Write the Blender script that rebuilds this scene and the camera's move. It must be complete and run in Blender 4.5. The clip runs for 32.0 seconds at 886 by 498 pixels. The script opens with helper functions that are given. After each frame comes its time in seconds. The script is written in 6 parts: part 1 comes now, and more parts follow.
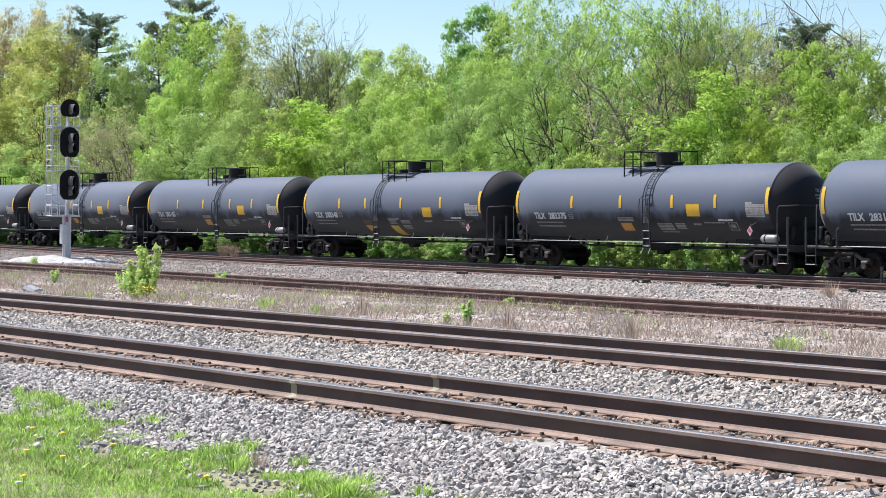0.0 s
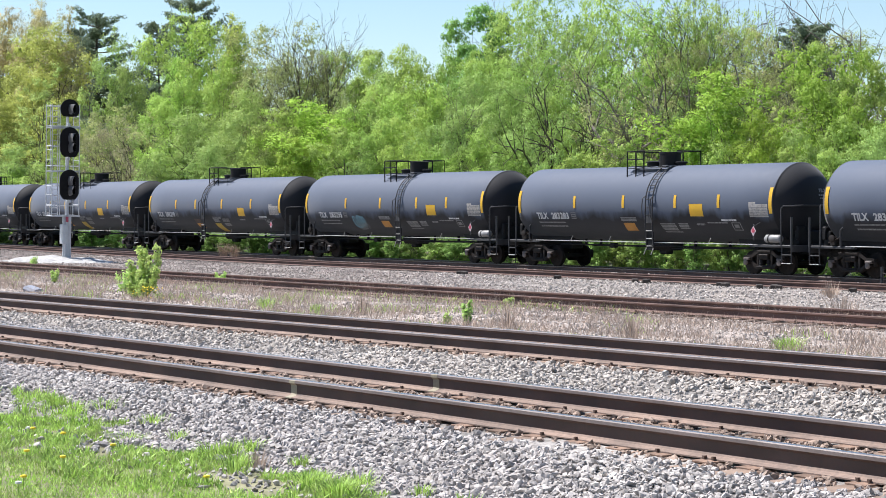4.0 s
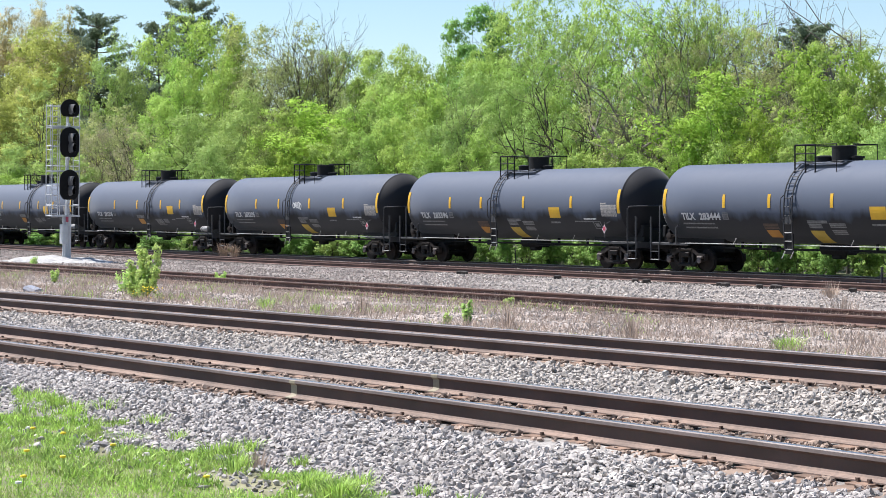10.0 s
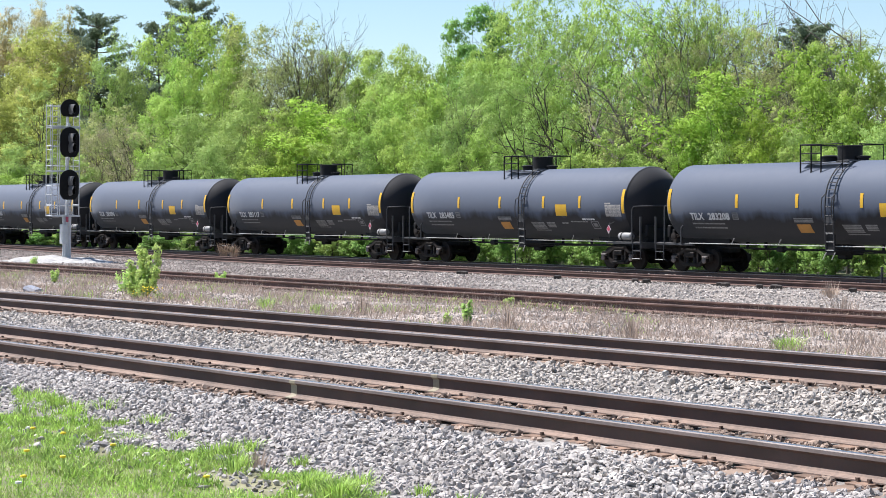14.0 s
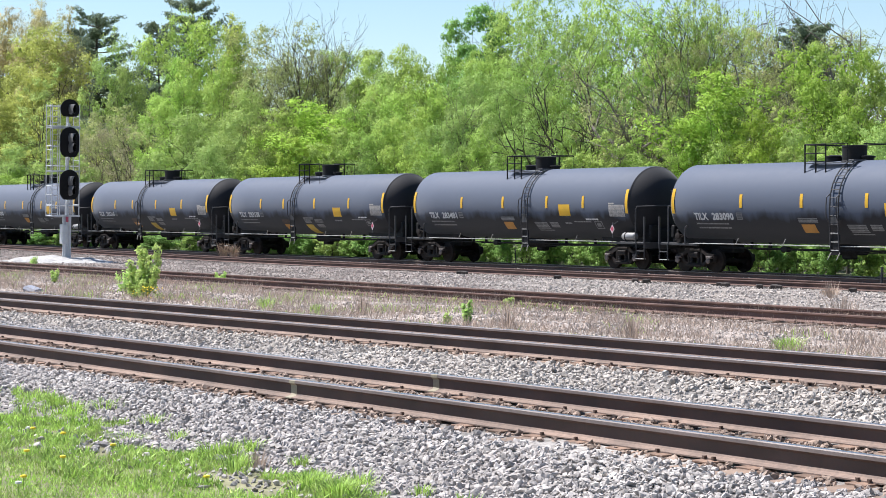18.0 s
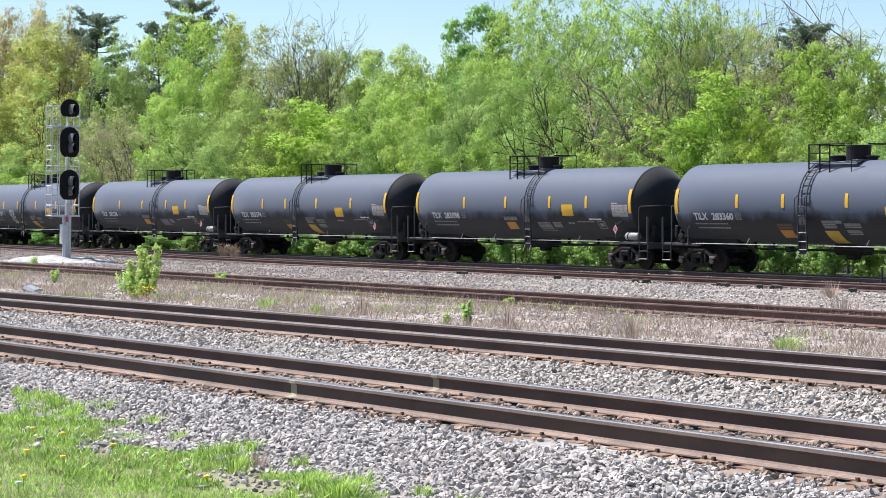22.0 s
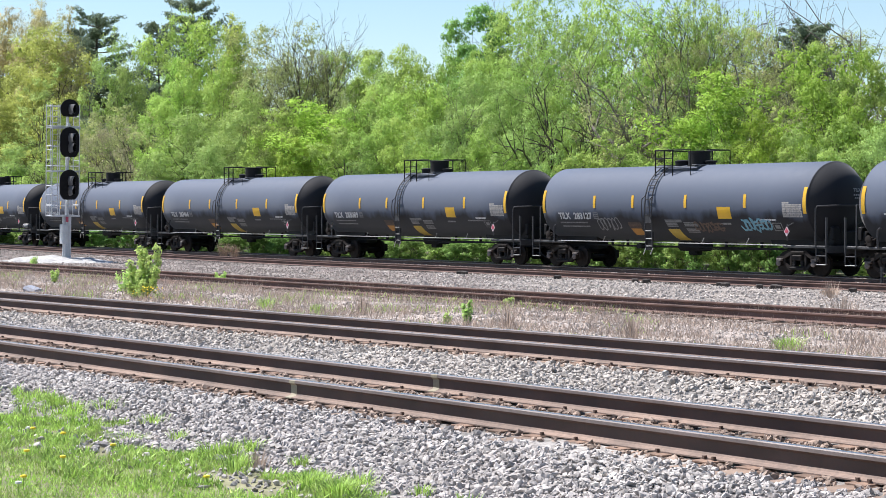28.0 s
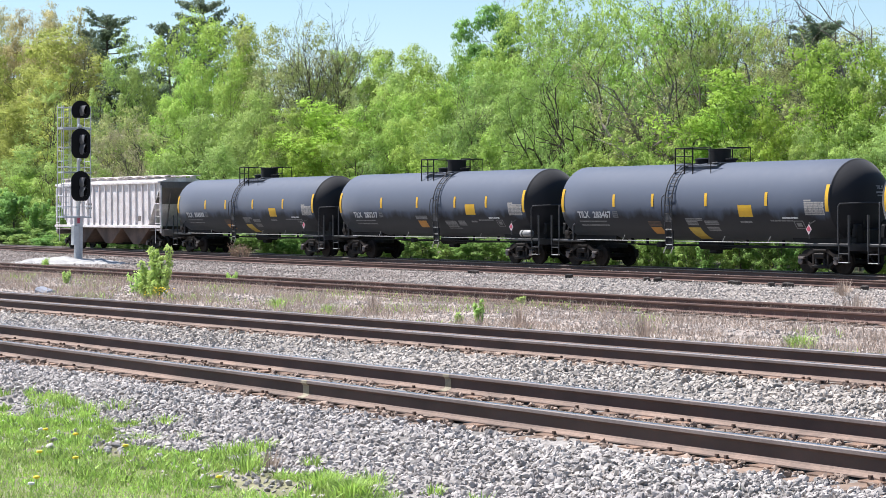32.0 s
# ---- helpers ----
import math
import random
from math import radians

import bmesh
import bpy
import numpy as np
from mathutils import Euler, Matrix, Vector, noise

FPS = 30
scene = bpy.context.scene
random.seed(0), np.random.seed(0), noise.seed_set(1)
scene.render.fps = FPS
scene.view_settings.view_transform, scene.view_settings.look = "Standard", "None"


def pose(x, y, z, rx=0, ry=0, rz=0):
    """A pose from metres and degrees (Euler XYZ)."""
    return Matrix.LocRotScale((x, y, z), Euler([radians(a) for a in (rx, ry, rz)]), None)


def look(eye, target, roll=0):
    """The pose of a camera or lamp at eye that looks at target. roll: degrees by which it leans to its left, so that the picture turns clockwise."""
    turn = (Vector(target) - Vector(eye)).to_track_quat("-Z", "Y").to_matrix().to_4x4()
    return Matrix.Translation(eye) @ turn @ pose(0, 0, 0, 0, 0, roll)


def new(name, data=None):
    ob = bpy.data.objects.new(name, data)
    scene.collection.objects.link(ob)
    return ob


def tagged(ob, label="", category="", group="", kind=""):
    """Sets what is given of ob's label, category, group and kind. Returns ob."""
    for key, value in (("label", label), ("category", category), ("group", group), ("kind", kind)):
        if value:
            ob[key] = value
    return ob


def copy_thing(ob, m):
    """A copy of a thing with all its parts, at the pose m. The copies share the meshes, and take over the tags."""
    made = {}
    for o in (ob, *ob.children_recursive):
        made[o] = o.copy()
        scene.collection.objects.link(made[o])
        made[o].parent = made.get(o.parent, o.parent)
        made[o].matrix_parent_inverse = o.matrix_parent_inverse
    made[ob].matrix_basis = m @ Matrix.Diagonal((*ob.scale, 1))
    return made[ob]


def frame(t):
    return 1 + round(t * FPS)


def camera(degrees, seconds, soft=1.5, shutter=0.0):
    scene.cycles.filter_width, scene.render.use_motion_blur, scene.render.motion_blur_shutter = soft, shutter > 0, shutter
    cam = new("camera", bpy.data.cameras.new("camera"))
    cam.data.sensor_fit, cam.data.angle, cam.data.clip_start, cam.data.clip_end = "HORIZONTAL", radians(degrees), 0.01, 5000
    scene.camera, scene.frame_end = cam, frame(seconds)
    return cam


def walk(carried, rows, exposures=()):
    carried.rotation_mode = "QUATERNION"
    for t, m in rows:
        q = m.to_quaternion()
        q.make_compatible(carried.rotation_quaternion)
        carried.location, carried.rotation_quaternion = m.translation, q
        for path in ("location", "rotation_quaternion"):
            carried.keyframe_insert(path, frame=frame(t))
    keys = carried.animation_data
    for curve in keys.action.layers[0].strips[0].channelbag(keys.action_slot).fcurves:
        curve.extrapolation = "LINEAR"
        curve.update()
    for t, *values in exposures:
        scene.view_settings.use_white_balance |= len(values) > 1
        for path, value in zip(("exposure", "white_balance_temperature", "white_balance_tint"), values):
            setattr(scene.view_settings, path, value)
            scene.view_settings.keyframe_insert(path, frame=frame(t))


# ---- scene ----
EXPOSURE = 0.77
cam = camera(25.97, 32.0, soft=0.6)
EYE = Vector((0, 0, 2.46))
YAW, TILT, LEAN = 54.513, -1.1626, 0.0      # degrees to the left of +y, up, roll


def aim(yaw, tilt, roll):
    a, b = radians(yaw), radians(tilt)
    return look(EYE, EYE + Vector((-math.sin(a) * math.cos(b), math.cos(a) * math.cos(b), math.sin(b))), roll)


# the camera stands still and is turned a little to its left in the last half second
PAN = ((0.0, 0.0), (31.4, 0.0), (31.55, 0.02), (31.65, 0.28), (31.75, 0.65), (31.85, 0.9), (31.95, 0.99), (32.0, 1.0))
walk(cam, [(t, aim(YAW + 0.335 * k, TILT - 0.015 * k, LEAN - 0.27 * k)) for t, k in PAN], exposures=((0.0, EXPOSURE), (32.0, EXPOSURE)))

# ---- light: a clear spring midday, the sun ahead on the left ----
SUN_FROM = Vector((-0.465, -0.225, 0.856)).normalized()
world = bpy.data.worlds.new("sky")
scene.world = world
world.use_nodes = True
wn, wl = world.node_tree.nodes, world.node_tree.links
wn.clear()
sky = wn.new("ShaderNodeTexSky")
sky.sky_type, sky.sun_disc = "NISHITA", False
sky.sun_elevation = math.asin(SUN_FROM.z)
sky.sun_rotation = math.atan2(SUN_FROM.x, SUN_FROM.y)
sky.air_density, sky.dust_density, sky.ozone_density = 1.0, 0.0, 3.4
bg, wout = wn.new("ShaderNodeBackground"), wn.new("ShaderNodeOutputWorld")
bg.inputs["Strength"].default_value = 0.086
wl.new(sky.outputs[0], bg.inputs["Color"])
wl.new(bg.outputs[0], wout.inputs["Surface"])
sun = new("sun", bpy.data.lights.new("sun", "SUN"))
sun.data.energy, sun.data.angle, sun.data.color = 5.6, radians(0.55), (1.0, 0.962, 0.945)
sun.matrix_world = look(SUN_FROM * 300, (0, 0, 0))

# ---- materials ----


def material(name, color, rough=0.8, metal=0.0, vary=0.25, scale=3.0, fine=40.0, bump=0.3, tint=None, tint_scale=1.0, tint_amount=0.5,
             per="", spec=0.5, translucent=0.0, bump_scale=None, bump_depth=0.01, coords="Object", gaps=0.0, rough_vary=0.08, by_object=0.0):
    """A surface with variation at two scales, a second colour in patches, and fine relief."""
    mat = bpy.data.materials.new(name)
    mat.use_nodes = True
    n, l = mat.node_tree.nodes, mat.node_tree.links
    n.clear()
    out, bsdf = n.new("ShaderNodeOutputMaterial"), n.new("ShaderNodeBsdfPrincipled")
    bsdf.inputs["Roughness"].default_value, bsdf.inputs["Metallic"].default_value = rough, metal
    bsdf.inputs["Specular IOR Level"].default_value = spec
    tc = n.new("ShaderNodeTexCoord")

    def noise_at(s, detail=4.0):
        t = n.new("ShaderNodeTexNoise")
        t.inputs["Scale"].default_value, t.inputs["Detail"].default_value = s, detail
        l.new(tc.outputs[coords], t.inputs["Vector"])
        return t.outputs["Fac"]

    def mixed(kind, fac, a, b):
        m = n.new("ShaderNodeMix")
        m.data_type, m.blend_type = "RGBA", kind
        for socket, value in ((m.inputs["Factor"], fac), (m.inputs[6], a), (m.inputs[7], b)):
            if isinstance(value, (int, float)):
                socket.default_value = value
            elif isinstance(value, tuple):
                socket.default_value = (*value[:3], 1)
            else:
                l.new(value, socket)
        return m.outputs[2]

    def ramp(fac, lo, hi, a=0.0, b=1.0):
        m = n.new("ShaderNodeMapRange")
        m.inputs[1].default_value, m.inputs[2].default_value, m.inputs[3].default_value, m.inputs[4].default_value = lo, hi, a, b
        l.new(fac, m.inputs[0])
        return m.outputs[0]

    def grey(value):
        c = n.new("ShaderNodeCombineColor")
        for i in range(3):
            l.new(value, c.inputs[i])
        return c.outputs[0]

    col = tuple(color)
    if tint:
        col = mixed("MIX", ramp(noise_at(tint_scale, 6.0), 0.5 - 0.18, 0.5 + 0.18, 0.0, tint_amount), col, tuple(tint))
    if per:
        src = n.new("ShaderNodeObjectInfo").outputs["Random"] if per == "object" else n.new("ShaderNodeNewGeometry").outputs["Random Per Island"]
        col = mixed("MULTIPLY", 1.0, col, grey(ramp(src, 0.0, 1.0, 1 - vary * 1.6, 1 + vary * 1.2)))
    col = mixed("MULTIPLY", 1.0, col, grey(ramp(noise_at(scale), 0.3, 0.7, 1 - vary, 1 + vary)))
    f = noise_at(fine, 3.0)
    col = mixed("MULTIPLY", 1.0, col, grey(ramp(f, 0.3, 0.7, 1 - vary * 0.6, 1 + vary * 0.6)))
    if by_object:
        info, hue = n.new("ShaderNodeObjectInfo"), n.new("ShaderNodeHueSaturation")
        l.new(ramp(info.outputs["Random"], 0.0, 1.0, 0.5 - 0.016 * by_object, 0.5 + 0.02 * by_object), hue.inputs["Hue"])
        swap = n.new("ShaderNodeMath")
        swap.operation = "FRACT"
        mul = n.new("ShaderNodeMath")
        mul.operation = "MULTIPLY"
        mul.inputs[1].default_value = 7.31
        l.new(info.outputs["Random"], mul.inputs[0])
        l.new(mul.outputs[0], swap.inputs[0])
        l.new(ramp(swap.outputs[0], 0.0, 1.0, 1 - 0.28 * by_object, 1 + 0.18 * by_object), hue.inputs["Value"])
        l.new(col, hue.inputs["Color"])
        col = hue.outputs[0]
    l.new(col, bsdf.inputs["Base Color"])
    l.new(ramp(f, 0.3, 0.7, max(0.02, rough - rough_vary), min(1, rough + rough_vary)), bsdf.inputs["Roughness"])
    if bump:
        b = n.new("ShaderNodeBump")
        b.inputs["Strength"].default_value, b.inputs["Distance"].default_value = bump, bump_depth
        l.new(noise_at(bump_scale or fine, 5.0), b.inputs["Height"])
        l.new(b.outputs[0], bsdf.inputs["Normal"])
    shader = bsdf.outputs[0]
    if translucent:
        t, m = n.new("ShaderNodeBsdfTranslucent"), n.new("ShaderNodeMixShader")
        l.new(col, t.inputs["Color"])
        m.inputs[0].default_value = translucent
        l.new(shader, m.inputs[1])
        l.new(t.outputs[0], m.inputs[2])
        shader = m.outputs[0]
    if gaps:
        t, m = n.new("ShaderNodeBsdfTransparent"), n.new("ShaderNodeMixShader")
        m.inputs[0].default_value = gaps
        l.new(shader, m.inputs[1])
        l.new(t.outputs[0], m.inputs[2])
        shader = m.outputs[0]
    l.new(shader, out.inputs["Surface"])
    return mat


M_TANK = material("black_tank_paint", (0.0115, 0.012, 0.0155), rough=0.7, spec=0.3, rough_vary=0.02, vary=0.06, scale=0.35, fine=3, bump=0.0)


def add_lit_upper_shell(mat, lit_tone, low, high, ends):
    """Lit blue-grey coloured into the upper shell, ragged below; shaded belly and heads stay black."""
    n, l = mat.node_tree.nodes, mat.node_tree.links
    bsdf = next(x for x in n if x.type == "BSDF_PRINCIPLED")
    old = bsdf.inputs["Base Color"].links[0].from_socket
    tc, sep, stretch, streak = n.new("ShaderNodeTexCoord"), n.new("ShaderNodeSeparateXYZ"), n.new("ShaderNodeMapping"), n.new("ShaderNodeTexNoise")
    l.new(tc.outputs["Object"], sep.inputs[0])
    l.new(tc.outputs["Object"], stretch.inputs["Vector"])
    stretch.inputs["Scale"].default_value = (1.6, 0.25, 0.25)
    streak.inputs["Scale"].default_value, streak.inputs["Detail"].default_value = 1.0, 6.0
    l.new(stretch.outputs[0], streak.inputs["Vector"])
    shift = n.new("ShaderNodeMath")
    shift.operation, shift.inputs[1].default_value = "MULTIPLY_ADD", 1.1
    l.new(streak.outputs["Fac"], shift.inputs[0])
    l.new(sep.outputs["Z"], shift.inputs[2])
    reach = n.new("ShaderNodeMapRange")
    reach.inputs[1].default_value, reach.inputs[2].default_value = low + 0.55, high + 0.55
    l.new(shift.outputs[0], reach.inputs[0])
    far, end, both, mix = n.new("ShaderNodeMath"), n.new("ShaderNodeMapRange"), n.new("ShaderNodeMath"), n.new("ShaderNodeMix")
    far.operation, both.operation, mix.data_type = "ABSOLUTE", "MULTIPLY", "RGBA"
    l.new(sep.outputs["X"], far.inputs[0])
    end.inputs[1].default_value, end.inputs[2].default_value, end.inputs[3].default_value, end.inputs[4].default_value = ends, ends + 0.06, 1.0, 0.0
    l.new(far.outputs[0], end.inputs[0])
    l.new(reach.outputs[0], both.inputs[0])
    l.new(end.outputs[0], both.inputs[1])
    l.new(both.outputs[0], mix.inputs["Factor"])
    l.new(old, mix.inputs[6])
    mix.inputs[7].default_value = (*lit_tone, 1)
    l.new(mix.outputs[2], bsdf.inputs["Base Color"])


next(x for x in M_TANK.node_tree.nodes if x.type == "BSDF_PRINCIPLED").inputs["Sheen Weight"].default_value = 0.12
# blue-grey for the sunlit upper shell, down to where its shade begins
add_lit_upper_shell(M_TANK, (0.066, 0.083, 0.121), 2.10, 2.42, 7.93)
M_BLACK = material("black_paint", (0.011, 0.011, 0.012), rough=0.65, spec=0.22, vary=0.2, scale=2, fine=30, bump=0.1)
M_STEEL_DIRTY = material("dirty_cast_steel", (0.013, 0.012, 0.0115), spec=0.2, rough=0.7, vary=0.35, scale=4, fine=30, tint=(0.03, 0.02, 0.016), tint_scale=3, tint_amount=0.5)
M_GRATING = material("grey_steel_grating", (0.075, 0.08, 0.09), rough=0.6, vary=0.15, scale=3, fine=30, bump=0.0)
M_WHEEL = material("wheel_steel", (0.011, 0.0095, 0.009), rough=0.75, spec=0.2, vary=0.3, scale=5, fine=40, tint=(0.026, 0.017, 0.013), tint_scale=5)
# grey with brown patches, paler than the truck frames
M_CAP = material("pale_grey_cap_steel", (0.14, 0.115, 0.105), rough=0.6, vary=0.4, scale=7, fine=40, tint=(0.05, 0.035, 0.03), tint_scale=6, bump=0.2)
M_HANDRAIL = material("grey_black_handrail", (0.042, 0.042, 0.045), rough=0.5, spec=0.35, vary=0.15, scale=3, fine=30, bump=0.0)
# pale grey carries both wear and the sunlit look of thin upper edges
M_EDGE = material("lit_worn_edge", (0.33, 0.33, 0.32), rough=0.5, vary=0.25, scale=2, fine=20, bump=0.0)
M_YELLOW = material("yellow_reflective_sheet", (0.62, 0.36, 0.02), rough=0.45, vary=0.08, scale=2, fine=30, bump=0.02)
M_ORANGE = material("faded_orange_decal", (0.36, 0.17, 0.03), rough=0.6, vary=0.15, scale=2, fine=20, bump=0.02)
M_GOLD = material("gold_decal", (0.42, 0.30, 0.05), rough=0.6, vary=0.15, scale=2, fine=20, bump=0.02)
M_WHITE_INK = material("white_stencil_paint", (0.50, 0.51, 0.52), rough=0.6, vary=0.15, scale=4, fine=30, bump=0.0)
M_GREY_INK = material("dusty_stencil_paint", (0.165, 0.168, 0.172), rough=0.7, vary=0.25, scale=6, fine=30, bump=0.0)
M_HEAD_INK = material("greyed_stencil_paint", (0.30, 0.30, 0.31), rough=0.7, vary=0.2, scale=6, fine=30, bump=0.0)
M_BROWN_INK = material("brown_faded_print", (0.085, 0.055, 0.04), rough=0.7, vary=0.25, scale=6, fine=30, bump=0.0)
M_PLACARD = material("white_placard", (0.52, 0.42, 0.45), rough=0.5, vary=0.1, bump=0.0)
M_RED = material("red_paint", (0.42, 0.06, 0.10), rough=0.5, vary=0.1, bump=0.0)
M_BLUE_INK = material("pale_blue_spray_paint", (0.13, 0.30, 0.39), rough=0.6, vary=0.2, bump=0.0)
M_RESERVOIR = material("grey_reservoir_paint", (0.22, 0.22, 0.22), rough=0.5, vary=0.15, bump=0.05)
# sun and shade put into the rail tones: dark web, lighter head sides, base
M_RAIL = material("brown_rail_steel", (0.084, 0.049, 0.040), rough=0.7, vary=0.25, scale=1.5, fine=25, tint=(0.05, 0.029, 0.022), tint_scale=2.5, bump=0.15)
M_RAIL_TOP = material("polished_rail_head", (0.33, 0.31, 0.31), rough=0.3, metal=0.9, vary=0.12, scale=1.5, fine=25, bump=0.03)
M_RAIL_SIDE = material("sunlit_rail_head_side", (0.19, 0.155, 0.145), rough=0.6, vary=0.2, scale=1.5, fine=25, tint=(0.14, 0.10, 0.085), tint_scale=2.5, bump=0.1)
M_RAIL_BASE = material("sunlit_rusty_rail_base", (0.20, 0.148, 0.124), rough=0.9, vary=0.35, scale=2, fine=30, tint=(0.18, 0.12, 0.09), tint_scale=2)
M_RUST_RAIL = material("rusty_siding_rail", (0.10, 0.058, 0.048), rough=0.85, vary=0.3, scale=1.5, fine=25, tint=(0.13, 0.075, 0.058), tint_scale=2)
M_PLATE = material("rusty_tie_plate", (0.18, 0.115, 0.082), rough=0.85, vary=0.3, scale=6, fine=40, per="object")
M_SPIKE = material("dark_spike", (0.10, 0.065, 0.05), rough=0.8, vary=0.3, scale=20, fine=60)
M_TIE = material("weathered_timber_tie", (0.16, 0.125, 0.10), rough=0.9, vary=0.3, scale=3, fine=35, tint=(0.23, 0.13, 0.08), tint_scale=2, per="object")
M_TIE_OLD = material("brown_rotten_tie", (0.13, 0.095, 0.078), rough=0.95, vary=0.3, scale=3, fine=35, tint=(0.085, 0.06, 0.05), tint_scale=2, per="object")
M_TIE_DARK = material("dark_old_tie", (0.055, 0.045, 0.038), rough=0.9, vary=0.3, scale=3, fine=35, per="object")
M_BALLAST = material("crushed_stone", (0.415, 0.382, 0.356), rough=0.9, vary=0.24, scale=9, fine=60, per="island", tint=(0.33, 0.30, 0.29), tint_scale=0.6, bump=0.4)
M_BALLAST_CREAM = material("creamy_crushed_stone", (0.43, 0.388, 0.345), rough=0.9, vary=0.22, scale=9, fine=60, per="island", tint=(0.35, 0.305, 0.27), tint_scale=0.6, bump=0.4)
M_RUSTY_STONE = material("rust_browned_stone", (0.31, 0.235, 0.19), rough=0.95, vary=0.25, scale=9, fine=60, per="island", tint=(0.25, 0.175, 0.13), tint_scale=0.8, bump=0.3)
M_YARD_STONE = material("dusty_brown_gravel", (0.46, 0.41, 0.37), rough=0.95, vary=0.2, scale=9, fine=60, per="island", tint=(0.36, 0.31, 0.275), tint_scale=0.6, bump=0.3)
M_BROWN_STONE = material("brown_dusty_gravel", (0.35, 0.295, 0.265), rough=0.95, vary=0.22, scale=9, fine=60, per="island", tint=(0.27, 0.22, 0.19), tint_scale=0.5, bump=0.3)
M_GRAVEL_BED = material("gravel_bed", (0.30, 0.278, 0.26), rough=0.95, vary=0.4, scale=0.8, fine=14, tint=(0.14, 0.127, 0.114), tint_scale=12, tint_amount=0.8, bump=1.0, bump_scale=14, bump_depth=0.05)
M_SILVER = material("galvanised_steel", (0.50, 0.51, 0.53), rough=0.45, metal=0.35, vary=0.12, scale=3, fine=30, bump=0.03)
# lighter than the signal heads, for the sun on the hoods' outer sides
M_HOOD = material("sunlit_grey_hood", (0.11, 0.11, 0.115), rough=0.4, vary=0.15, bump=0.02)
M_SIGNAL_BLACK = material("matt_black_signal", (0.010, 0.010, 0.011), rough=0.85, spec=0.2, vary=0.1, bump=0.02)
M_LENS = material("dark_lens_glass", (0.03, 0.03, 0.035), rough=0.12, vary=0.05, bump=0.0)
M_PALE_STONE = material("pale_crushed_limestone", (0.39, 0.38, 0.37), rough=0.95, vary=0.2, scale=3, fine=25, bump=0.8, bump_depth=0.04)
M_HOPPER = material("weathered_pale_hopper_paint", (0.75, 0.72, 0.715), rough=0.75, vary=0.18, scale=1.2, fine=9, tint=(0.45, 0.34, 0.30), tint_scale=2.2, tint_amount=0.45)
M_HOPPER_RUST = material("rust_stained_hopper_slope", (0.04, 0.027, 0.023), rough=0.85, vary=0.3, scale=1.0, fine=14, tint=(0.20, 0.13, 0.10), tint_scale=0.8, tint_amount=0.6)
# brown-patched grey with the ends' shade in its tone; the stencils share it
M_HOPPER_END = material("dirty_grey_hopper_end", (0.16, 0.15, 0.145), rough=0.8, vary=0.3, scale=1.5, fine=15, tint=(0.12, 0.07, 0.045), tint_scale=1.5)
M_BARK = material("grey_brown_bark", (0.085, 0.07, 0.056), rough=0.95, vary=0.3, scale=2, fine=20, bump=0.6, bump_depth=0.03)
M_LIMB = material("pale_grey_limbs", (0.20, 0.17, 0.15), rough=0.95, vary=0.3, scale=2, fine=20, bump=0.3, bump_depth=0.02)
M_TWIG = material("bare_grey_twigs", (0.10, 0.083, 0.07), rough=0.95, vary=0.25, scale=2, fine=20, bump=0.0)


def leaf_material(name, color, tint, vary=0.1):
    return material(name, color, rough=0.6, vary=vary, scale=0.35, fine=8, bump=0.0, tint=tint, tint_scale=0.45, tint_amount=0.7, per="island", translucent=0.38, spec=0.1, by_object=0.7, gaps=0.12)


M_LEAF = {
    "bright": leaf_material("bright_spring_leaves", (0.36, 0.535, 0.11), (0.41, 0.555, 0.145)),
    "mid": leaf_material("fresh_green_leaves", (0.333, 0.49, 0.14), (0.387, 0.51, 0.165)),
    "yellow": leaf_material("yellow_green_catkins", (0.437, 0.504, 0.123), (0.459, 0.482, 0.146)),
    "olive": leaf_material("olive_young_leaves", (0.374, 0.44, 0.165), (0.418, 0.418, 0.209)),
    "lime": leaf_material("yellow_green_leaves", (0.381, 0.525, 0.124), (0.381, 0.494, 0.144)),
    "dark": leaf_material("dark_green_leaves", (0.25, 0.46, 0.12), (0.28, 0.48, 0.14)),
    "tan": leaf_material("tan_catkins", (0.482, 0.448, 0.202), (0.47, 0.403, 0.224)),
    "twig": leaf_material("brown_green_buds", (0.391, 0.38, 0.218), (0.414, 0.333, 0.253)),
    "pine": leaf_material("dark_pine_needles", (0.165, 0.226, 0.138), (0.209, 0.248, 0.165)),
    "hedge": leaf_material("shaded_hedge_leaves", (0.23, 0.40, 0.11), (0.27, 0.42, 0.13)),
    "shrub": leaf_material("shrub_leaves", (0.34, 0.52, 0.08), (0.32, 0.50, 0.085)),
}
M_SAPLING = leaf_material("lime_sapling_leaves", (0.50, 0.68, 0.20), (0.54, 0.68, 0.26))
M_GRASS = material("lawn_grass", (0.34, 0.55, 0.09), rough=0.7, vary=0.32, scale=1.6, fine=6, tint=(0.47, 0.50, 0.22), tint_scale=2.2, per="island", translucent=0.3, bump=0.0)
M_DRY = material("dry_straw_weeds", (0.42, 0.335, 0.275), rough=0.9, vary=0.3, scale=2, fine=10, per="island", translucent=0.2, bump=0.0)
M_STRAW = material("pale_dry_straw", (0.46, 0.34, 0.25), rough=0.9, vary=0.25, scale=3, fine=15, per="island", translucent=0.2, bump=0.0)
M_PALE_WOOD = material("bleached_dry_wood", (0.50, 0.46, 0.42), rough=0.9, vary=0.2, scale=5, fine=40, bump=0.3)
M_FLOWER = material("yellow_flower", (0.75, 0.55, 0.02), rough=0.7, vary=0.1, bump=0.0)
